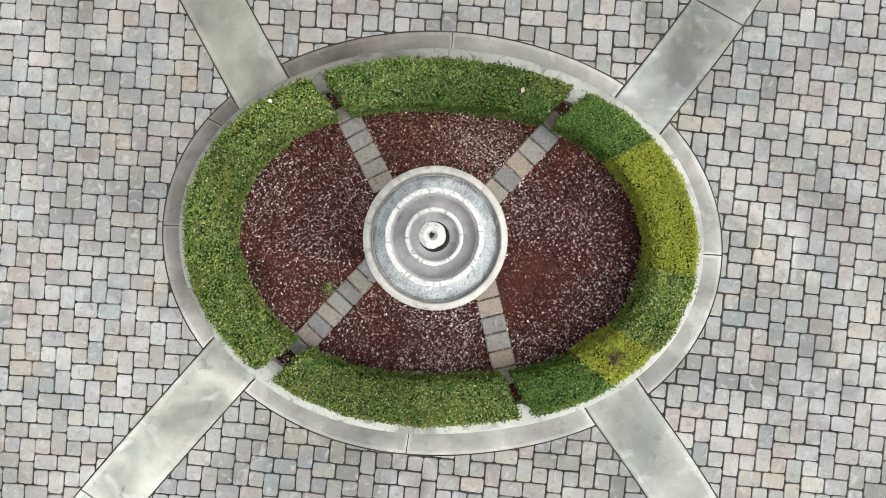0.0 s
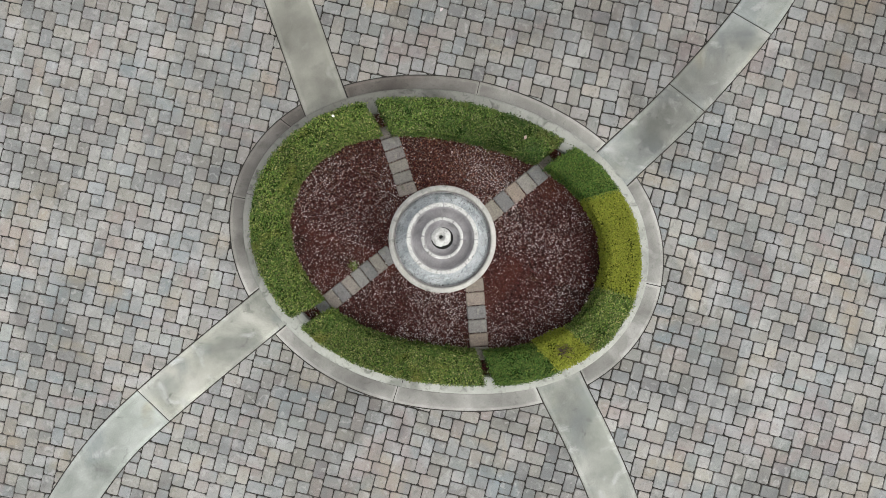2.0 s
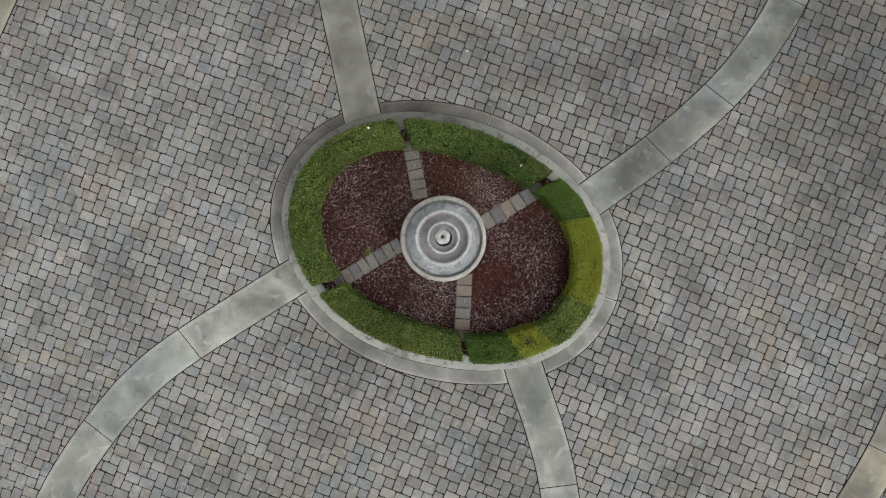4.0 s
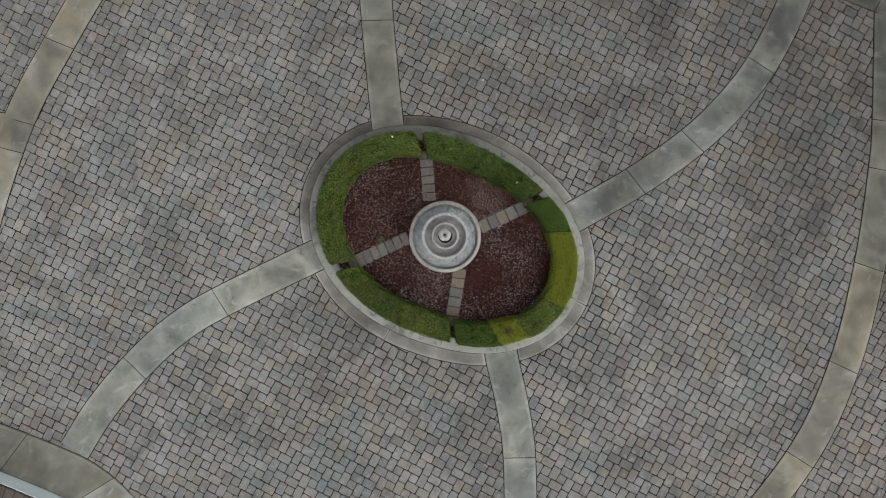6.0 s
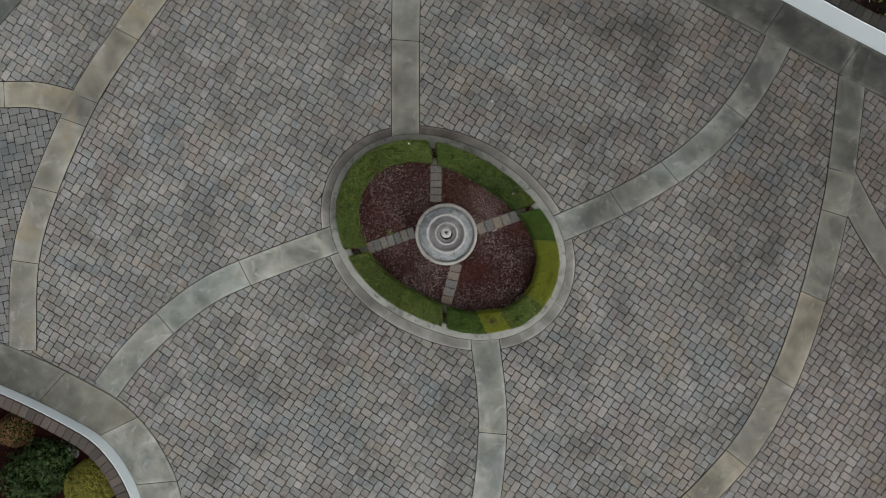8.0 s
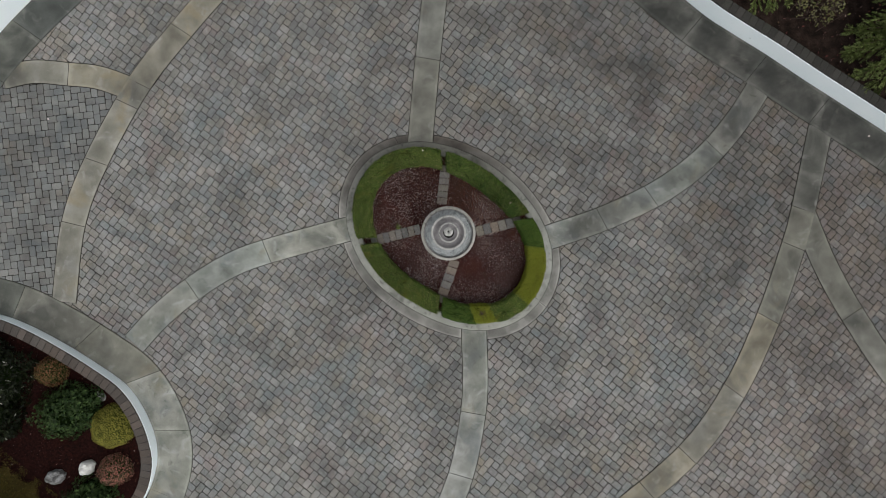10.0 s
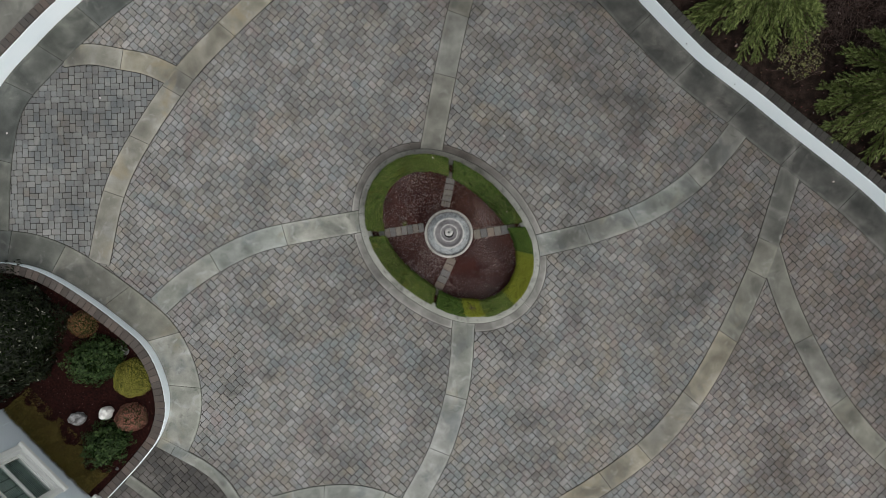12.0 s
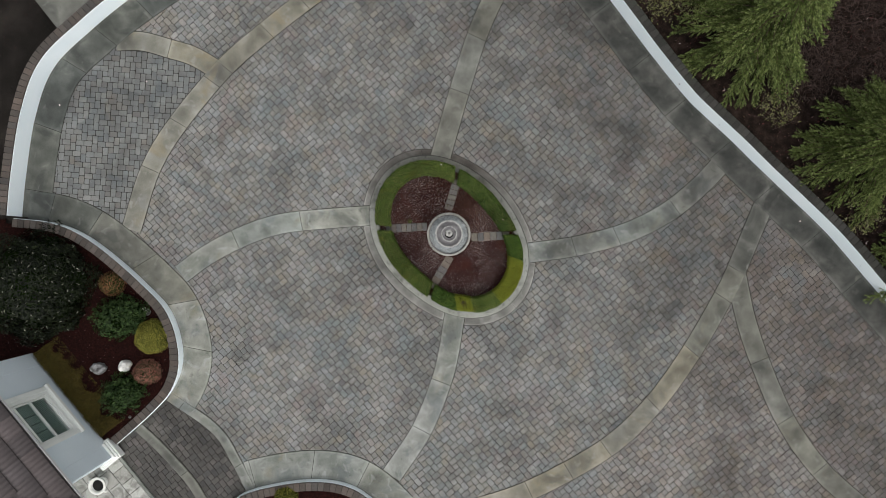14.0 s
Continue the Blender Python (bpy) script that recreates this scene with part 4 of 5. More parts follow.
def conifer(at, h, reach, seed, label):
    """A young conifer: trunk, drooping limbs in whorls, and flat feathery sprays."""
    r = np.random.default_rng(seed)
    owner = thing("conifer", label, "tree", at=(*at, .1), group="conifers behind the boundary wall")
    part("trunk", raw("trunk", *tube([(0, 0, -.1), (.02, .01, h * .5), (0, .03, h)], .11, .012, 8), "bark"), owner)
    limbs, P, N, A, L, T = [], [], [], [], [], []
    count = int(h * 38)
    for k in range(count):
        s = (k + .5) / count
        z = .35 + (h - .4) * s
        ln = reach * (1 - s) ** .75 * (.78 + .30 * r.random()) + .12
        a = k * 2.399 + .5 * r.normal()
        out = np.array([math.cos(a), math.sin(a), 0])
        q = np.linspace(0, 1, 7)
        line = out[None] * (q * ln)[:, None] + np.array([0, 0, 1.])[None] * (z + ln * (.30 * q - .55 * q ** 2))[:, None]
        limbs.append(tube(line, .012 + .01 * (1 - s), .003, 4))
        side = np.array([-out[1], out[0], 0])
        tw = max(6, int(ln * 20))
        for j in range(tw):
            e = .18 + .82 * (j + r.random() * .6) / tw
            p0 = np.array([np.interp(e, q, line[:, i]) for i in range(3)])
            sg = 1 if j % 2 else -1
            wl = (.08 + .30 * ln * (1 - e) * .5 + .16 * r.random())
            way = unit(out * (.8 + .5 * r.random()) + side * sg * (.15 + .8 * r.random()) + np.array([0, 0, .16 - .5 * r.random()]))
            m = max(5, int(wl / .020))
            ss = np.linspace(.08, 1, m)[:, None]
            pts = p0 + way * wl * ss + np.array([0, 0, -.25]) * wl * ss ** 2
            lat = unit(np.cross(way, [0, 0, 1.]))
            for g_ in (-1, 1):
                P.append(pts)
                T.append(ss[:, 0] > .66)
                A.append(unit(way[None] + lat[None] * g_ * .42 + r.normal(size=(m, 3)) * .24 + np.array([0, 0, -.12])))
                N.append(unit(np.array([[0, 0, 1.]]) + .5 * r.normal(size=(m, 3))))
                L.append(np.full(m, .085) * (1.15 - .45 * ss[:, 0]))
    part("limb_whorl", raw("limb_whorl", *joined(limbs), "bark"), owner)
    P, N, A, L = np.concatenate(P), np.concatenate(N), np.concatenate(A), np.concatenate(L)
    sd = unit(np.cross(A, N))
    w = (L * .095)[:, None]
    v = np.stack([P, P + A * L[:, None] * .5 + sd * w, P + A * L[:, None], P + A * L[:, None] * .5 - sd * w], 1).reshape(-1, 3)
    tip = np.repeat(np.concatenate(T), 4)
    part("foliage", raw("foliage", v[~tip], np.arange((~tip).sum()).reshape(-1, 4), "conifer"), owner)
    part("young_tip_growth", raw("young_tip_growth", v[tip], np.arange(tip.sum()).reshape(-1, 4), "conifer_tip"), owner, "paler yellow-green tips")
    return owner


def bare_bush(name, label, at, reach, h, count, seed, z0=.1, mat="twig", leaf=0):
    r = np.random.default_rng(seed)
    owner = thing(name, label, "shrub", at=(*at, z0))
    pieces, tips = [], []
    for k in range(count):
        a, s = r.random() * 6.283, math.sqrt(r.random())
        b_ = r.random() * 6.283
        base = np.array([math.cos(a), math.sin(a), 0]) * reach * s
        way = np.array([math.cos(b_), math.sin(b_), 0]) * (.05 + .16 * r.random())
        top = h * (.25 + .6 * r.random())
        pts = [base - way * .3, base + way * .4 + np.array([0, 0, top * .6]), base + way + np.array([0, 0, top])]
        pts = [np.array(q_) + r.normal(size=3) * np.array([.08, .08, .02]) for q_ in pts]
        pieces.append(tube(pts, .006, .002, 3))
        for j in range(3):
            q = np.array(pts[1]) + (np.array(pts[2]) - pts[1]) * r.random()
            e = q + r.normal(size=3) * np.array([.08, .08, .06])
            pieces.append(tube([q, (q + e) / 2 + r.normal(size=3) * .02, e], .004, .0015, 3))
            tips.append(e)
    part("branchwork", raw("branchwork", *joined(pieces), mat), owner)
    if leaf:
        tips = np.array(tips)
        p = tips[r.integers(0, len(tips), leaf)] + r.normal(size=(leaf, 3)) * .05
        v, f = leaves(p, np.tile(np.array([[0, 0, 1.]]), (leaf, 1)), .055, .035)
        tagged(part("leaf_mass", raw("leaf_mass", v, f, "pale_leaf"), owner), kind="stuff")
    return owner


# ---- planter by the house ----
def fill(poly, z, mat, name, label, bumpy=.03, grid=.22):
    """A patch of soil inside a polygon, at about height z."""
    poly = np.asarray(poly)
    lo, hi = poly.min(0), poly.max(0)
    nx, ny = int((hi[0] - lo[0]) / grid) + 2, int((hi[1] - lo[1]) / grid) + 2
    gx, gy = lo[0] + np.arange(nx) * grid, lo[1] + np.arange(ny) * grid
    pts = np.array([(x, y) for y in gy for x in gx])
    ok = inside(pts, poly)
    v = [(x, y, z + bumpy * noise.noise(Vector((x * 1.7, y * 1.7, 3)))) for x, y in pts]
    f = []
    for j in range(ny - 1):
        for i in range(nx - 1):
            q = (j * nx + i, j * nx + i + 1, (j + 1) * nx + i + 1, (j + 1) * nx + i)
            if sum(ok[k] for k in q) >= 2:
                f.append(q)
    return tagged(part(name, raw(name, v, f, mat, True)), label, "soil", kind="structure")


pl = offset(WALL["planter"], -.19)
fill(np.vstack([pl, [(-11.46, -6.37), (-15.55, -4.83), (-15.55, 0.63)]]), .13, "mulch_dark", "planter_soil", "dark red mulch in the planter by the house", grid=.12)
lw = offset(WALL["lower"], -.19)
fill(np.vstack([lw, [(-1.56, -10.80), (-6.34, -10.80)]]), .13, "mulch_dark", "lower_planter_soil", "dark red mulch in a curved planter", grid=.12)
nw_line = offset(WALL["woods"], .20)
fill(np.vstack([nw_line, [(18.91, -4.83), (22.32, 8.82), (12.08, 15.64), (3.55, 12.23)]]), .25, "soil", "woodland_soil", "dark brown leaf-littered soil behind the wall", .12, .3)
lf = offset(WALL["left"], .20)
fill(np.vstack([lf, [(-10.09, 12.23), (-20.33, 10.53), (-20.33, 0.63), (-14.53, 0.29)]]), .30, "earth", "bare_earth", "bare dark brown earth behind the low wall", .08, .2)


def patch_of(points):
    points = np.asarray(points)
    lo, hi = points.min(0), points.max(0)

    def place(n):
        p = lo + (hi - lo) * rng.random((n * 3, 2))
        return p[inside(p, points)][:n]
    return place


chips(1500, patch_of(np.vstack([pl, [(-10.95, -6.02), (-13.51, -4.66), (-13.51, 0.29)]])), .15, .026, "bark_chips", "scattered bark chips on the planter mulch")
chips(3200, patch_of([(5.09, 7.62), (8.67, 3.44), (13.79, -1.76), (16.35, 1.99), (13.79, 9.67)]), .30, .05, "leaf_litter", "pale fallen leaves and chips under the trees")
chips(140, patch_of([(-13.85, 7.45), (-12.23, 7.45), (-11.97, 6.43), (-13.00, 5.24), (-13.85, 4.89)]), .37, .03, "leaf_litter", "a few pale fallen leaves on bare earth")

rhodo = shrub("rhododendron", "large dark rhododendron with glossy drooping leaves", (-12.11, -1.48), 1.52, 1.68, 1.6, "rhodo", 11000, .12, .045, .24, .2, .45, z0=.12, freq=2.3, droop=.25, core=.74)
# extra thin pale leaves put the sky glints into the colour
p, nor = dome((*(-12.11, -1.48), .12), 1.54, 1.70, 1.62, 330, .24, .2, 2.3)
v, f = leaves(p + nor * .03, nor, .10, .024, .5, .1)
tagged(part("pale_leaf_undersides", raw("pale_leaf_undersides", v, f, "rhodo_glint"), rhodo, "thin pale leaves painted as sky glints"), kind="stuff")
shrub("russet_shrub", "small round shrub with orange russet tips", (-10.00, -1.45), .37, .36, .55, "russet", 1900, .035, .022, .08)
shrub("green_shrub", "mid green leafy shrub between russet and golden ones", (-9.71, -2.42), .70, .60, .75, "shrub", 2900, .08, .045, .34, .3, core=.76, freq=3.6)
shrub("golden_shrub", "clipped round golden yellow shrub in red mulch", (-8.81, -3.02), .52, .52, .62, "gold", 9500, .024, .014, .05, core=.93)
shrub("rosy_shrub", "round shrub with rosy pink and brown leaves", (-8.97, -4.07), .41, .39, .5, "rosy", 2300, .034, .022, .08)
shrub("green_shrub", "low dark green shrub beside the house bed", (-9.67, -4.71), .62, .54, .6, "shrub", 1700, .085, .05, .38, .9, core=.72, freq=3.4)
shrub("golden_shrub", "small golden shrub in the curved planter", (-4.85, -7.79), .36, .34, .5, "gold", 2300, .026, .016, .06, core=.92)
cover = thing("ground_cover", "low golden ground cover strip at the foot of the house wall", "ground cover", at=(-10.265, -6.161, .12))
cover.matrix_world = pose(-10.265, -6.161, .12, 0, 0, math.degrees(math.atan2(-.7736, .6337)))


def mat_height(x, y):
    w = .66 + .34 * noise.noise(Vector((x * 2.1, 0, 5)))
    q = max(0.0, 1 - max(0.0, y / w) ** 3)
    return .15 * q + .06 * noise.noise(Vector((x * 5, y * 5, 2)))


gx, gy = np.linspace(-3.35, -.16, 54), np.linspace(.03, .84, 12)
v = [(x, y, mat_height(x, y) - .035) for y in gy for x in gx]
f = [(r * 54 + i, r * 54 + i + 1, (r + 1) * 54 + i + 1, (r + 1) * 54 + i) for r in range(11) for i in range(53)]
part("stem_mat", raw("stem_mat", v, f, "cover_stem", True), cover)
q = np.stack([-3.35 + 3.2 * rng.random(17000), .03 + .86 * rng.random(17000) ** 1.2], 1)
q = np.array([(x, y, mat_height(x, y)) for x, y in q])
q = q[q[:, 2] + .05 * rng.normal(size=len(q)) > .004]
v, f = leaves(q, np.tile(np.array([[0, 0, 1.]]), (len(q), 1)), .034, .011, 1.3)
part("leaf_mass", raw("leaf_mass", v, f, "cover"), cover)


def boulder(label, at, r, h, mat, seed, name="boulder"):
    bm = bmesh.new()
    bmesh.ops.create_icosphere(bm, subdivisions=3, radius=1)
    for v in bm.verts:
        k = 1 + .28 * noise.noise(v.co * 1.3 + Vector((seed, 0, 0))) + .16 * noise.noise(v.co * 3.5 + Vector((0, seed, 0)))
        v.co = Vector((v.co.x * r * k, v.co.y * r * .8 * k, max(v.co.z, -.35) * h * k))
    me = bpy.data.meshes.new(name)
    bm.to_mesh(me)
    bm.free()
    me.materials.append(M[mat])
    ob = part(name, me)
    ob.matrix_world = pose(*at, .13 + h * .3, 0, 0, seed * 40)
    return tagged(ob, label, "rock")


boulder("smooth white boulder on dark red mulch", (-9.65, -3.91), .19, .24, "white_rock", 1.3)
boulder("grey and white angular boulder on the mulch", (-10.44, -3.98), .22, .2, "rock", 4.2)
boulder("small pale stone at the edge of the mulch", (-9.00, -2.30), .10, .10, "rock", 2.2)
boulder("tiny pale stone beside the small one", (-9.11, -2.19), .05, .06, "white_rock", 6.2)
boulder("tiny pale stone near the low green shrub", (-9.54, -5.44), .04, .05, "rock", 3.2)

# ---- woodland behind the boundary wall ----
conifer((8.71, 5.92), 4.0, 2.4, 3, "bushy green conifer with drooping feathery sprays")
conifer((12.20, 2.45), 4.2, 2.3, 12, "broad green conifer hanging over the wall")
conifer((7.39, 8.73), 3.6, 1.8, 23, "green conifer beside the boundary wall")
conifer((14.13, -0.91), 3.8, 1.8, 31, "green conifer further along the wall")
bare_bush("bare_bush", "tangle of reddish bare twigs on the dark soil", (12.31, 5.78), 2.1, .5, 1250, 5, .25)
bare_bush("bare_bush", "low tangle of bare brown twigs", (10.54, 4.81), .8, .5, 170, 8, .25)
bare_bush("sparse_shrub", "sparse shrub with pale yellow-green leaves", (9.70, 3.81), .55, .9, 60, 9, .25, leaf=420)
bare_bush("sparse_shrub", "sparse yellow-leaved shrub by the wall", (6.20, 6.80), .4, .6, 45, 12, .25, leaf=420)
bare_bush("sparse_shrub", "sparse pale shrub among the conifers", (7.26, 6.70), .5, .8, 50, 15, .25, leaf=500)
bare_bush("sparse_shrub", "sparse pale shrub at the foot of a conifer", (12.17, 0.59), .5, .9, 45, 18, .25, leaf=420)

# ---- slab beyond the low wall ----
v, f = block(-1.1, 1.1, -.9, .9, -.3, .0, .01)
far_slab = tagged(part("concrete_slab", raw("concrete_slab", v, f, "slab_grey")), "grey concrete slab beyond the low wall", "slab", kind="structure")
far_slab.matrix_world = pose(*(-11.19, 7.42), .40, 0, 0, 38)

# ---- house: local x along the wall, y outwards ----
HOUSE = pose(-10.235, -6.255, 0, 0, 0, math.degrees(math.atan2(-.7736, .6337)))
house = thing("house", "single-storey blue-grey stucco house with brown tiled roof", "house")
house.matrix_world = HOUSE


def hbox(name, dims, mat, label="", parent=None, c=.006):
    v, f = block(*dims, c)
    return part(name, raw(name, v, f, mat), parent or house, label)


# front wall in four pieces round the window opening
hbox("wall", (-3.5, -2.16, -.2, 0, -.1, 2.55), "stucco")
hbox("wall", (-.84, .0, -.2, 0, -.1, 2.55), "stucco")
hbox("wall", (-2.16, -.84, -.2, 0, -.1, .84), "stucco")
hbox("wall", (-2.16, -.84, -.2, 0, 2.36, 2.55), "stucco")
hbox("side_wall", (-3.5, -3.3, -5.0, -.202, -.1, 2.55), "stucco")
hbox("back_wall", (-3.5, .0, -5.2, -5.002, -.1, 2.55), "stucco")
hbox("porch_wall", (-.2, .0, -5.0, -.202, -.1, 2.55), "stucco")
hbox("ceiling_board", (-3.9, 1.0, -5.0, .12, 2.552, 2.60), "trim")
hbox("corner_board", (-3.52, -3.07, -.22, .014, -.08, 2.5), "stucco")
# pier with a moulded white base
hbox("pier", (.002, .42, -.42, -.002, -.05, 2.5), "stucco")
for k, (g_, z0, z1) in enumerate(((.14, -.05, .22), (.10, .222, .27), (.055, .272, .34))):
    hbox("pier_base", (-.12 if k == 0 else -.06, .42 + g_, -.42 - g_, g_ + .01, z0, z1), "trim", "white moulded base", c=.015)
window = hbox("window", (-2.16, -.84, -.19, .0, .84, .865), "trim", "white sash window with pale green blinds")
for x0, x1 in ((-2.16, -2.13), (-.87, -.84)):
    hbox("reveal", (x0, x1, -.19, .0, .866, 2.36), "trim", parent=window)
for dm in ((-2.35, -2.13, .002, .045, .78, 2.44), (-.87, -.70, .002, .045, .78, 2.44), (-2.13, -.87, .002, .045, 2.33, 2.44), (-2.13, -.87, .002, .045, .78, .88)):
    hbox("frame", dm, "trim", parent=window)
for dm in ((-2.37, -2.22, .046, .075, .76, 2.46), (-.79, -.68, .046, .075, .76, 2.46)):
    hbox("moulding", dm, "trim", parent=window, c=.012)
hbox("sill", (-2.40, -.66, .002, .14, .66, .758), "trim", parent=window, c=.014)
hbox("sill", (-2.36, -.70, .002, .09, .60, .658), "trim", parent=window, c=.014)
for dm in ((-2.13, -2.085, -.09, -.03, .866, 2.36), (-.915, -.87, -.09, -.03, .866, 2.36), (-2.084, -.916, -.09, -.03, 1.46, 1.53), (-2.084, -.916, -.09, -.03, .866, .91), (-2.084, -.916, -.09, -.03, 2.08, 2.15)):
    hbox("sash", dm, "trim", parent=window)
hbox("latch", (-1.55, -1.43, -.10, -.02, 2.152, 2.20), "trim", parent=window)
for z0, z1 in ((.91, 1.46), (1.53, 2.08), (2.15, 2.36)):
    pane = hbox("pane", (-2.084, -.916, -.068, -.062, z0, z1), "glass", parent=window, c=.001)
    pane.visible_shadow = False
for k in range(22):
    z = .93 + k * .052
    hbox("blind_slat", (-2.10, -.90, -.135, -.10, z, z + (.042 if k > 10 else .022)), "blind", parent=window, c=.002)
for x in (-1.74, -1.48, -1.22):
    hbox("blind_tape", (x, x + .022, -.099, -.094, 1.5, 2.08), "room", parent=window, c=.001)
hbox("room_back", (-2.6, -.4, -1.6, -1.55, .0, 2.5), "room")
hbox("room_floor", (-2.6, -.4, -1.55, -.2, .3, .34), "room")
# eave, gutter and roof tiles
hbox("fascia", (-3.9, 1.02, .10, .125, 2.44, 2.60), "trim", "white fascia board")
prof = [(.127, 2.60), (.127, 2.52), (.15, 2.50), (.20, 2.505), (.215, 2.60), (.205, 2.60), (.192, 2.515), (.155, 2.512), (.138, 2.53), (.137, 2.60)]
v = [(x, y, z) for x in (-3.95, 1.06) for y, z in prof]
f = [(q, q + 1, 11 + q, 10 + q) for q in range(9)] + [(9, 0, 10, 19)] + [tuple(range(9, -1, -1)), tuple(range(10, 20))]
part("gutter", raw("gutter", v, f, "gutter"), house, "white metal gutter with a dark inside")
hbox("gutter_bottom", (-3.9, 1.03, .14, .20, 2.512, 2.522), "dark", "dark strip along the gutter bottom", c=.001)
slope = math.atan2(.42, 1)
RUN = 5.4 * math.cos(slope)
v = [(-3.95, .17, 2.615), (1.06, .17, 2.615), (1.06 - RUN, .17 - RUN, 2.615 + RUN * .42), (-3.95, .17 - RUN, 2.615 + RUN * .42), (1.06, .17 - 2 * RUN, 2.615)]
v += [(x, y, z - .04) for x, y, z in v]
deck = part("roof_deck", raw("roof_deck", v, [(0, 1, 2, 3), (1, 4, 2), (5, 8, 7, 6), (6, 7, 9), (0, 5, 6, 1), (1, 6, 9, 4)], "roof"), house)
tile_meshes = {}
for w in (.52, .13):
    n = 25 if w > .2 else 7
    xs = np.linspace(-w / 2 + .003, w / 2 - .003, n)
    zz = .018 + .008 * np.cos(np.linspace(0, 2 * math.pi * round(w / .13), n))
    v = [(x, y, z + (0.030 if y > -.1 else 0)) for y in (.0, -.48) for x, z in zip(xs, zz)] + [(x, .0, -.002) for x in xs]
    f = [(i + 1, i, n + i, n + i + 1) for i in range(n - 1)] + [(i, i + 1, 2 * n + i + 1, 2 * n + i) for i in range(n - 1)]
    me = raw("roof_tile", v, f, "roof", True)
    # front faces painted dark for the shadow gap under each overlapping tile
    me.materials.append(M["mortar"])
    for p in list(me.polygons)[n - 1:]:
        p.material_index = 1
    tile_meshes[w] = me
SLOPED = Matrix.Translation((0, .17, 2.615)) @ Matrix.Rotation(-slope, 4, 'X')
for row in range(11):
    y = -.0 - row * .45
    hip = 1.06 + (y - .45) * math.cos(slope)
    x = -3.95
    k = 0
    while x < hip - .02:
        w = .52 if x + .52 < hip + .2 else .13
        part("roof_tile", tile_meshes[w], deck, m=SLOPED @ pose(x + w / 2, y + .006 * math.sin(row * 3 + k * 5), .003, 1.5, 0, 0))
        x += w
        k += 1
END_SLOPE = Matrix.Translation((1.06, .17, 2.615)) @ Matrix.Rotation(radians(-90), 4, 'Z') @ Matrix.Rotation(-slope, 4, 'X')
for row in range(11):
    y = -row * .45
    inset = (.45 - y) * math.cos(slope)
    x = inset
    while x < 2 * RUN - inset - .1:
        w = .52 if x + .52 < 2 * RUN - inset + .2 else .13
        part("roof_tile", tile_meshes[w], deck, m=END_SLOPE @ pose(x + w / 2, y, .003, 1.5, 0, 0))
        x += w
# rounded cap tiles along the hip
a = np.linspace(0, math.pi, 9)
v = [(.13 * math.cos(q), y, .07 * math.sin(q) + dz) for y, dz in ((.0, .03), (-.42, .0)) for q in a] + [(.10 * math.cos(q), .0, .04 * math.sin(q)) for q in a]
f = [(i, i + 1, 10 + i, 9 + i) for i in range(8)] + [(i + 1, i, 18 + i, 19 + i) for i in range(8)]
cap = raw("hip_tile", v, f, "roof", True)
rise = math.degrees(math.atan2(.42, math.sqrt(2)))
for k in range(13):
    s = k * .38 / math.sqrt(2) * math.cos(math.radians(rise))
    part("hip_tile", cap, deck, m=pose(1.06 - s, .17 - s, 2.635 + s * .42, -rise, 0, -45))

# ---- porch flags and urn ----
porch = thing("porch_floor", "pale uneven flagstone porch floor", "floor", kind="structure")
porch.matrix_world = HOUSE
y = -.06
r2 = np.random.default_rng(4)
for row in range(6):
    x = .01 + .1 * (row % 2)
    d = .34 + .10 * r2.random()
    while x < 3.6:
        w = .32 + .28 * r2.random()
        v, f = block(x + .006, x + w - .006, y - d + .006, y - .006, -.05, .05 + .006 * r2.random(), .012)
        part("flagstone", raw("flagstone", v, f, "flag"), porch)
        x += w
    y -= d
kv, kf = block(.56, 4.0, -.06, .02, -.05, .045, .01)
part("porch_edge", raw("porch_edge", kv, kf, "slab"), porch)
urn = thing("urn", "white stone garden urn with two handles and a dark hollow", "planter", at=(-10.40, -7.43, .055))
v, f = lathe([(0, 0), (.16, 0), (.16, .03), (.10, .055), (.09, .08), (.15, .12), (.21, .19), (.225, .255), (.255, .285), (.262, .302), (.245, .315), (.19, .308), (.178, .27), (.15, .20), (0, .19)], 40)
part("bowl", raw("bowl", v, f, "urn", True), urn)
part("soil", raw("soil", *lathe([(0, .245), (.172, .24)], 32), "dark"), urn, "dark hollow of the urn")
for q in (145, 325):
    a = math.radians(q)
    c, sn = math.cos(a), math.sin(a)
    pts = [(c * r_, sn * r_, z) for r_, z in ((.205, .20), (.268, .215), (.305, .25), (.29, .285), (.24, .296))]
    part("handle", raw("handle", *tube(pts, .032, .032, 8), "urn", True), urn)

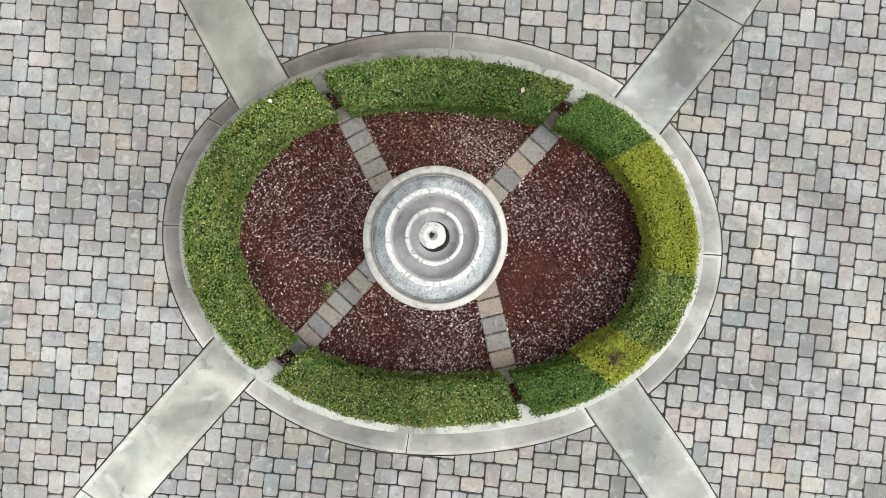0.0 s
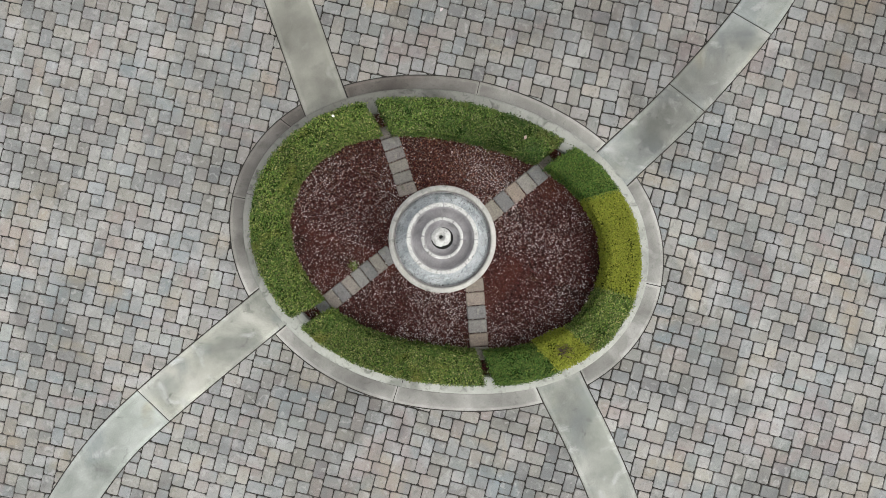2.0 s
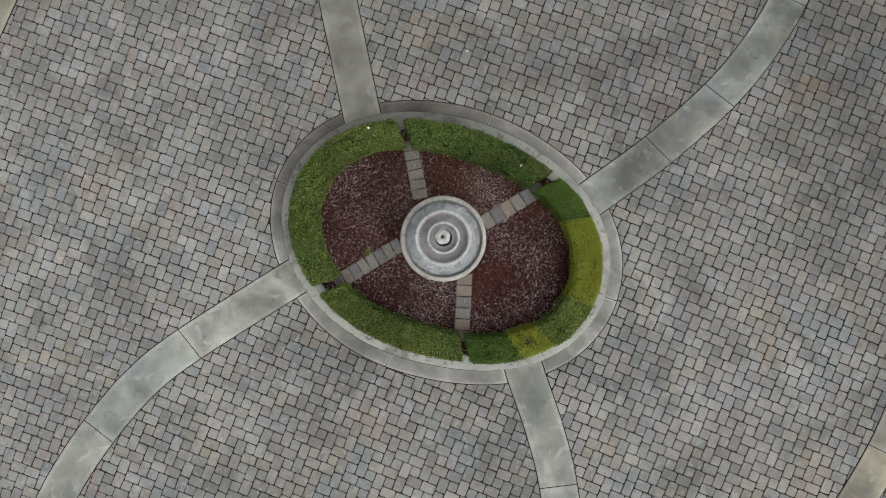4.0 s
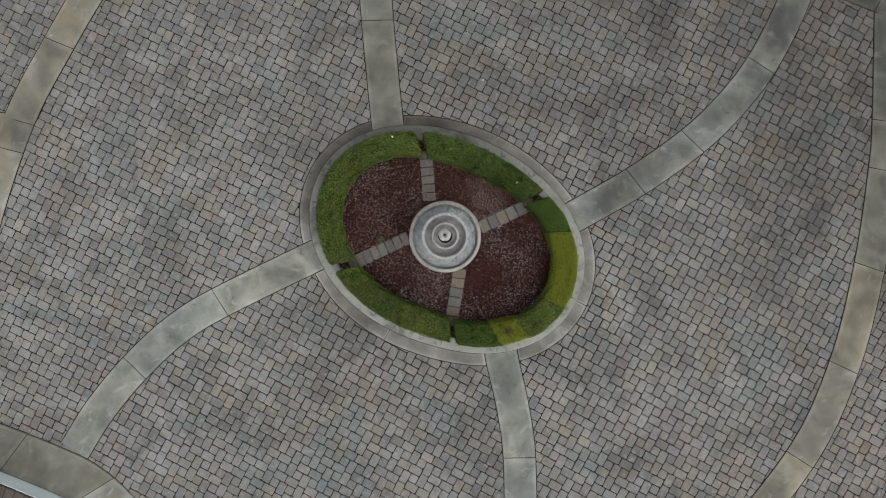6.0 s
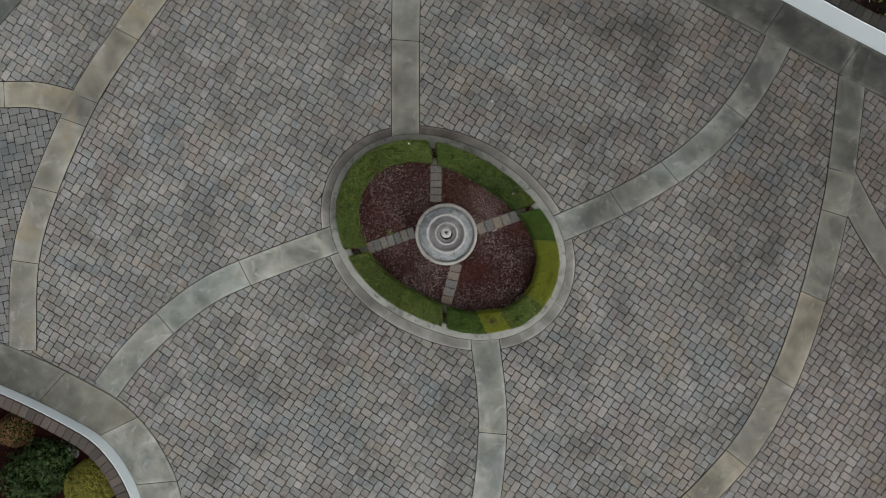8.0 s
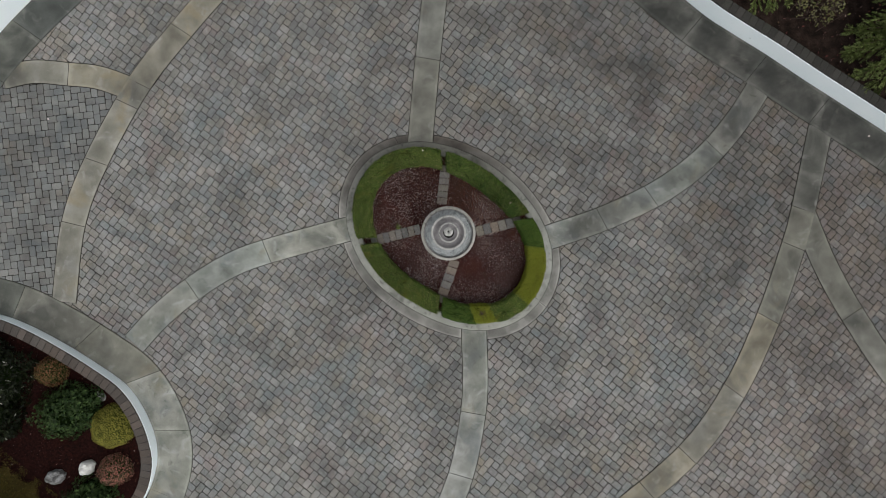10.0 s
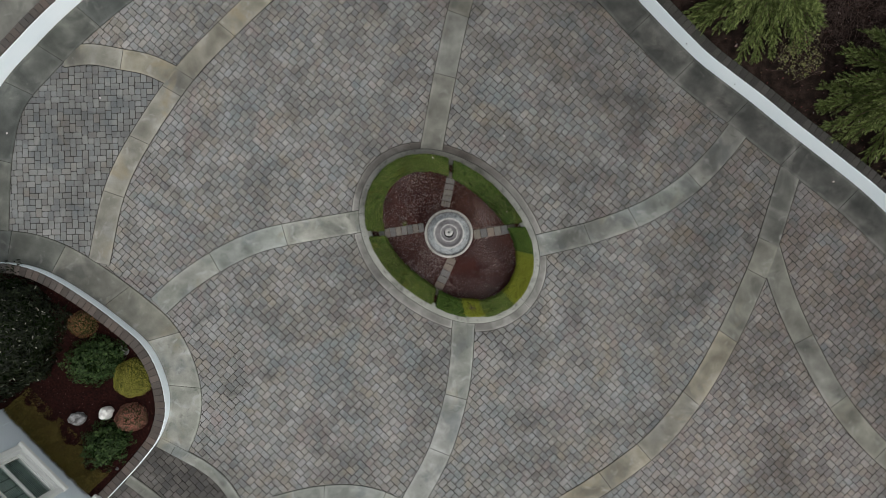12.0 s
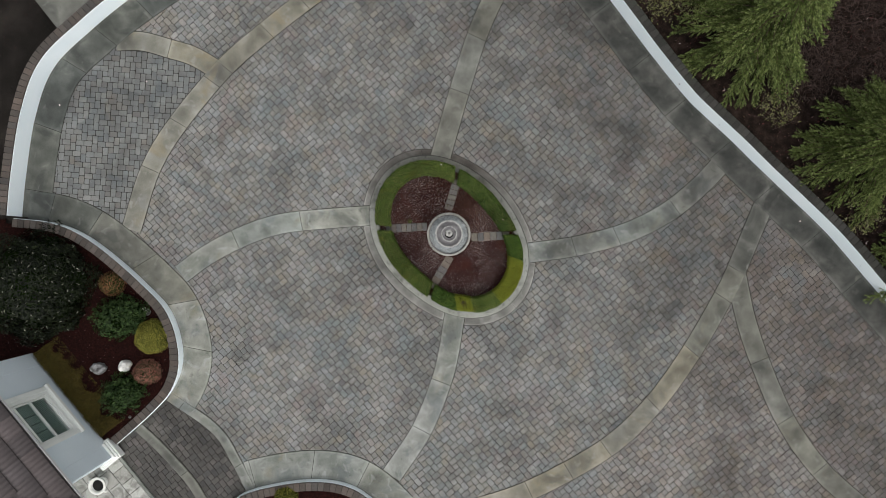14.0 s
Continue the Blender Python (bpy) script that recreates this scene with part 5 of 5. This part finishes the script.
# ---- fallen leaves and a weed ----
for label, x, y, z, size, turn in (
        ('pale fallen leaf lying on a clipped hedge', 1.584, 0.446, 0.575, 0.055, 30.0),
        ('pale fallen leaf lying on a clipped hedge', -0.217, 2.05, 0.575, 0.045, 110.0),
        ('small pale fallen leaf on the pavers', 1.784, 2.541, 0.002, 0.06, 20.0),
        ('small pale fallen leaf on the pavers', 9.218, 1.107, 0.004, 0.07, 70.0),
        ('small pale fallen leaf on the pavers', -9.105, 4.639, 0.004, 0.06, 140.0),
        ('small pale fallen leaf on a concrete band', 10.6, 0.425, 0.021, 0.06, 10.0),
        ('small pale fallen leaf on a concrete band', -11.716, 3.922, 0.021, 0.06, 80.0),
        ('pale fallen leaf on the red mulch', 1.031, -1.171, 0.115, 0.05, 50.0),
        ('pale fallen leaf on the red mulch', 1.096, -1.764, 0.115, 0.045, 150.0)):
    n = 7
    q = np.linspace(0, 1, n)
    w = size * .34 * np.sin(math.pi * np.clip(q * .92 + .05, 0, 1))
    mid = np.stack([size * (q - .5), 0 * q, size * .16 * (q - .5) ** 2 + .004], 1)
    top = np.concatenate([mid + np.stack([0 * q, w, w * .35], 1), mid, mid - np.stack([0 * q, w, -w * .35], 1)])
    under = top - np.array([0, 0, .0015])
    v = np.concatenate([top, under])
    f = [(r * n + i, r * n + i + 1, (r + 1) * n + i + 1, (r + 1) * n + i) for r in (0, 1) for i in range(n - 1)]
    f += [tuple(3 * n + k for k in reversed(qd)) for qd in f]
    leaf = tagged(part("fallen_leaf", raw("fallen_leaf", v, f, "bleached", True)), label, "leaf", group="fallen leaves")
    leaf.matrix_world = pose(x, y, z, 0, 0, turn)
weed = thing("weed", "small green weed beside a stepping stone", "plant", at=(-1.15, 0.41, .10))
ang_ = rng.random(60) * 6.283
wp = np.zeros((60, 3)) + .01 * rng.normal(size=(60, 3))
v, f = leaves(wp, np.tile(np.array([[0, 0, 1.]]), (60, 1)), .075, .012, .8, None, np.stack([np.cos(ang_), np.sin(ang_), .4 + 0 * ang_], 1))
part("leaf_tuft", raw("leaf_tuft", v, f, "hedge"), weed)

# ---- pavers last: a woven pattern of oblongs and squares ----
U = {"nw": (-47.7, .1628, (-2.9284, 5.1758)), "ne": (-47.85, .1652, (2.0595, 2.7808)), "se": (-49.9, .1665, (3.2381, -2.0456)),
     "sw": (-49.8, .1648, (-2.4623, -1.005)), "far": (-49.9, .1665, (3.2381, -2.0456)), "bay": (-4.0, .1640, (-9.6, 4.0)), "path": (-52.0, .164, (-8.0, -6.5))}


def lattice(key, poly):
    """Centres, turned flags and sizes of the pavers inside a polygon."""
    ang, u, org = U[key]
    a = radians(ang)
    ex, ey = np.array([math.cos(a), math.sin(a)]), np.array([-math.sin(a), math.cos(a)])
    q = (poly - np.array(org)) @ np.stack([ex, ey], 1) / u
    lo, hi = np.floor(q.min(0) / 4).astype(int) - 1, np.ceil(q.max(0) / 4).astype(int) + 1
    cell = []
    for cx, cy in ((0, 0), (2, 2)):
        cell += [(cx - .75, cy, 0, 0), (cx + .75, cy, 0, 0), (cx + 2, cy - .75, 90, 0), (cx + 2, cy + .75, 90, 0), (cx - 1, cy + 1, 0, 1), (cx + 1, cy + 1, 90, 1)]
    i, j = np.meshgrid(np.arange(lo[0], hi[0]) * 4, np.arange(lo[1], hi[1]) * 4)
    c = np.array(cell)
    pts = (np.stack([i.ravel(), j.ravel()], 1)[:, None, :] + c[None, :, :2]).reshape(-1, 2)
    rot, kind = np.tile(c[:, 2], i.size), np.tile(c[:, 3], i.size).astype(int)
    w = np.array(org) + u * (pts[:, :1] * ex + pts[:, 1:] * ey)
    ok = inside(w, poly)
    return w[ok], rot[ok] + ang, kind[ok], np.full(ok.sum(), u)


S_ = STRIP
pw = offset(WALL["planter"], .3)
egg_c = np.array([[0, 0.]])
REGION = [
    ("nw", np.vstack([egg_c, S_["north"], S_["north_west"], offset(WALL["planter"], .5)[20:40], S_["west"][::-1]])),
    ("ne", np.vstack([egg_c, S_["north"], [(3.55, 9.84)], offset(WALL["woods"], -.5)[:70], S_["east"][::-1]])),
    ("se", np.vstack([egg_c, S_["east"], S_["south_east"], S_["south"][::-1]])),
    ("sw", np.vstack([egg_c, S_["south"], offset(WALL["lower"], .5)[::-1][12:-8], THIN["upper"][::-1], offset(WALL["planter"], .5)[55:20:-1], S_["west"][::-1]])),
    ("nw", np.vstack([S_["north_west"][:30], S_["link"], offset(WALL["left"], -.5)[32:], [(-3.95, 9.16)]])),
    ("bay", np.vstack([S_["north_west"][29:], offset(WALL["planter"], .5)[25:2:-1], offset(WALL["left"], -.5)[4:36], S_["link"][::-1]])),
    ("far", np.vstack([S_["south_east"], [(-0.54, -9.95), (17.20, -9.95), (15.84, -5.17)], offset(WALL["woods"], -.5)[::-1][:75]])),
    ("path", np.vstack([THIN["upper"], [(-6.00, -9.95), (-8.39, -9.95)], [(-9.84, -6.54)], offset(WALL["planter"], -.10)[::-1][:40]])),
]


def paver_outline(w, h, u, c):
    return np.array([(-w + c, -h), (w - c, -h), (w, -h + c), (w, h - c), (w - c, h), (-w + c, h), (-w, h - c), (-w, -h + c)])


def paver_verts(kind, u):
    """A tumbled paver: eight-cornered top, rounded shoulder, foot."""
    w, h = ((.75 if kind == 0 else .5) * u - .0043, .5 * u - .0043)
    o = [paver_outline(w, h, u, .017), paver_outline(w - .0015, h - .0015, u, .018), paver_outline(w - .005, h - .005, u, .020)]
    return np.concatenate([np.c_[o[0], np.full(8, -.05)], np.c_[o[1], np.full(8, -.006)], np.c_[o[2], np.zeros(8)]])


PF = [tuple(range(16, 24))] + [(r + i, r + (i + 1) % 8, r + 8 + (i + 1) % 8, r + 8 + i) for r in (0, 8) for i in range(8)]
paving = thing("paver_field", "weathered grey tumbled concrete pavers in a woven pattern", "paving", kind="structure")
laid = [(*lattice(k, p), {"path": 1, "bay": 2, "far": 3}.get(k, 0)) for k, p in REGION]
cen, rots, kinds, us = [np.concatenate(x) for x in list(zip(*laid))[:4]]
look_ = np.concatenate([np.full(len(x[0]), x[4]) for x in laid])
ang = np.arctan2(cen[:, 1], cen[:, 0] - .02)
away = np.linalg.norm(cen - np.array([.02, 0]), axis=1) - np.linalg.norm(kerb_line(ang) - np.array([.02, 0]), axis=1)
keep = away > -.10
cen, rots, kinds, us, away, look_ = cen[keep], rots[keep], kinds[keep], us[keep], away[keep], look_[keep]
pr = np.random.default_rng(21)
rots = rots + pr.normal(size=len(rots)) * .7
lift = pr.normal(size=len(rots)) * .0012 - .001
near = np.argsort(away)[:300]


def uneven(kind, u):
    """One paver with slightly irregular corners."""
    v = paver_verts(kind, u)
    push = pr.normal(size=(8, 2)) * .0026 + pr.normal(size=(1, 2)) * .0012
    for r in (0, 8, 16):
        v[r:r + 8, :2] += np.clip(push, -.0044, .0044)
    v[16:, 2] += pr.normal(size=8) * .0006
    return v


shared = {(k, q): raw("paver", uneven(k, .164), PF, "paver") for k in (0, 1) for q in range(8)}
for k in near:
    part("paver", shared[kinds[k], pr.integers(8)], paving, m=pose(*cen[k], lift[k], pr.normal() * .25, pr.normal() * .25, rots[k]))
rest = np.setdiff1d(np.arange(len(cen)), near)
for some, mat, label in ((rest[look_[rest] == 0], "paver", ""), (rest[look_[rest] == 1], "path_paver", "darker brown pavers of the house path"),
                         (rest[look_[rest] == 2], "bay_paver", "blue-grey pavers of the side bay"),
                         (rest[look_[rest] == 3], "warm_paver", "browner pavers of the outer drive")):
    allv = []
    for k in some:
        v = uneven(kinds[k], us[k])
        a = radians(rots[k])
        c, s = math.cos(a), math.sin(a)
        allv.append(np.stack([cen[k, 0] + c * v[:, 0] - s * v[:, 1], cen[k, 1] + s * v[:, 0] + c * v[:, 1], v[:, 2] + lift[k] + pr.normal() * .0004], 1))
    allf = [tuple(i + 24 * n for i in q) for n in range(len(some)) for q in PF]
    tagged(part("pavers", raw("pavers", np.concatenate(allv), allf, mat), paving, label), kind="stuff")
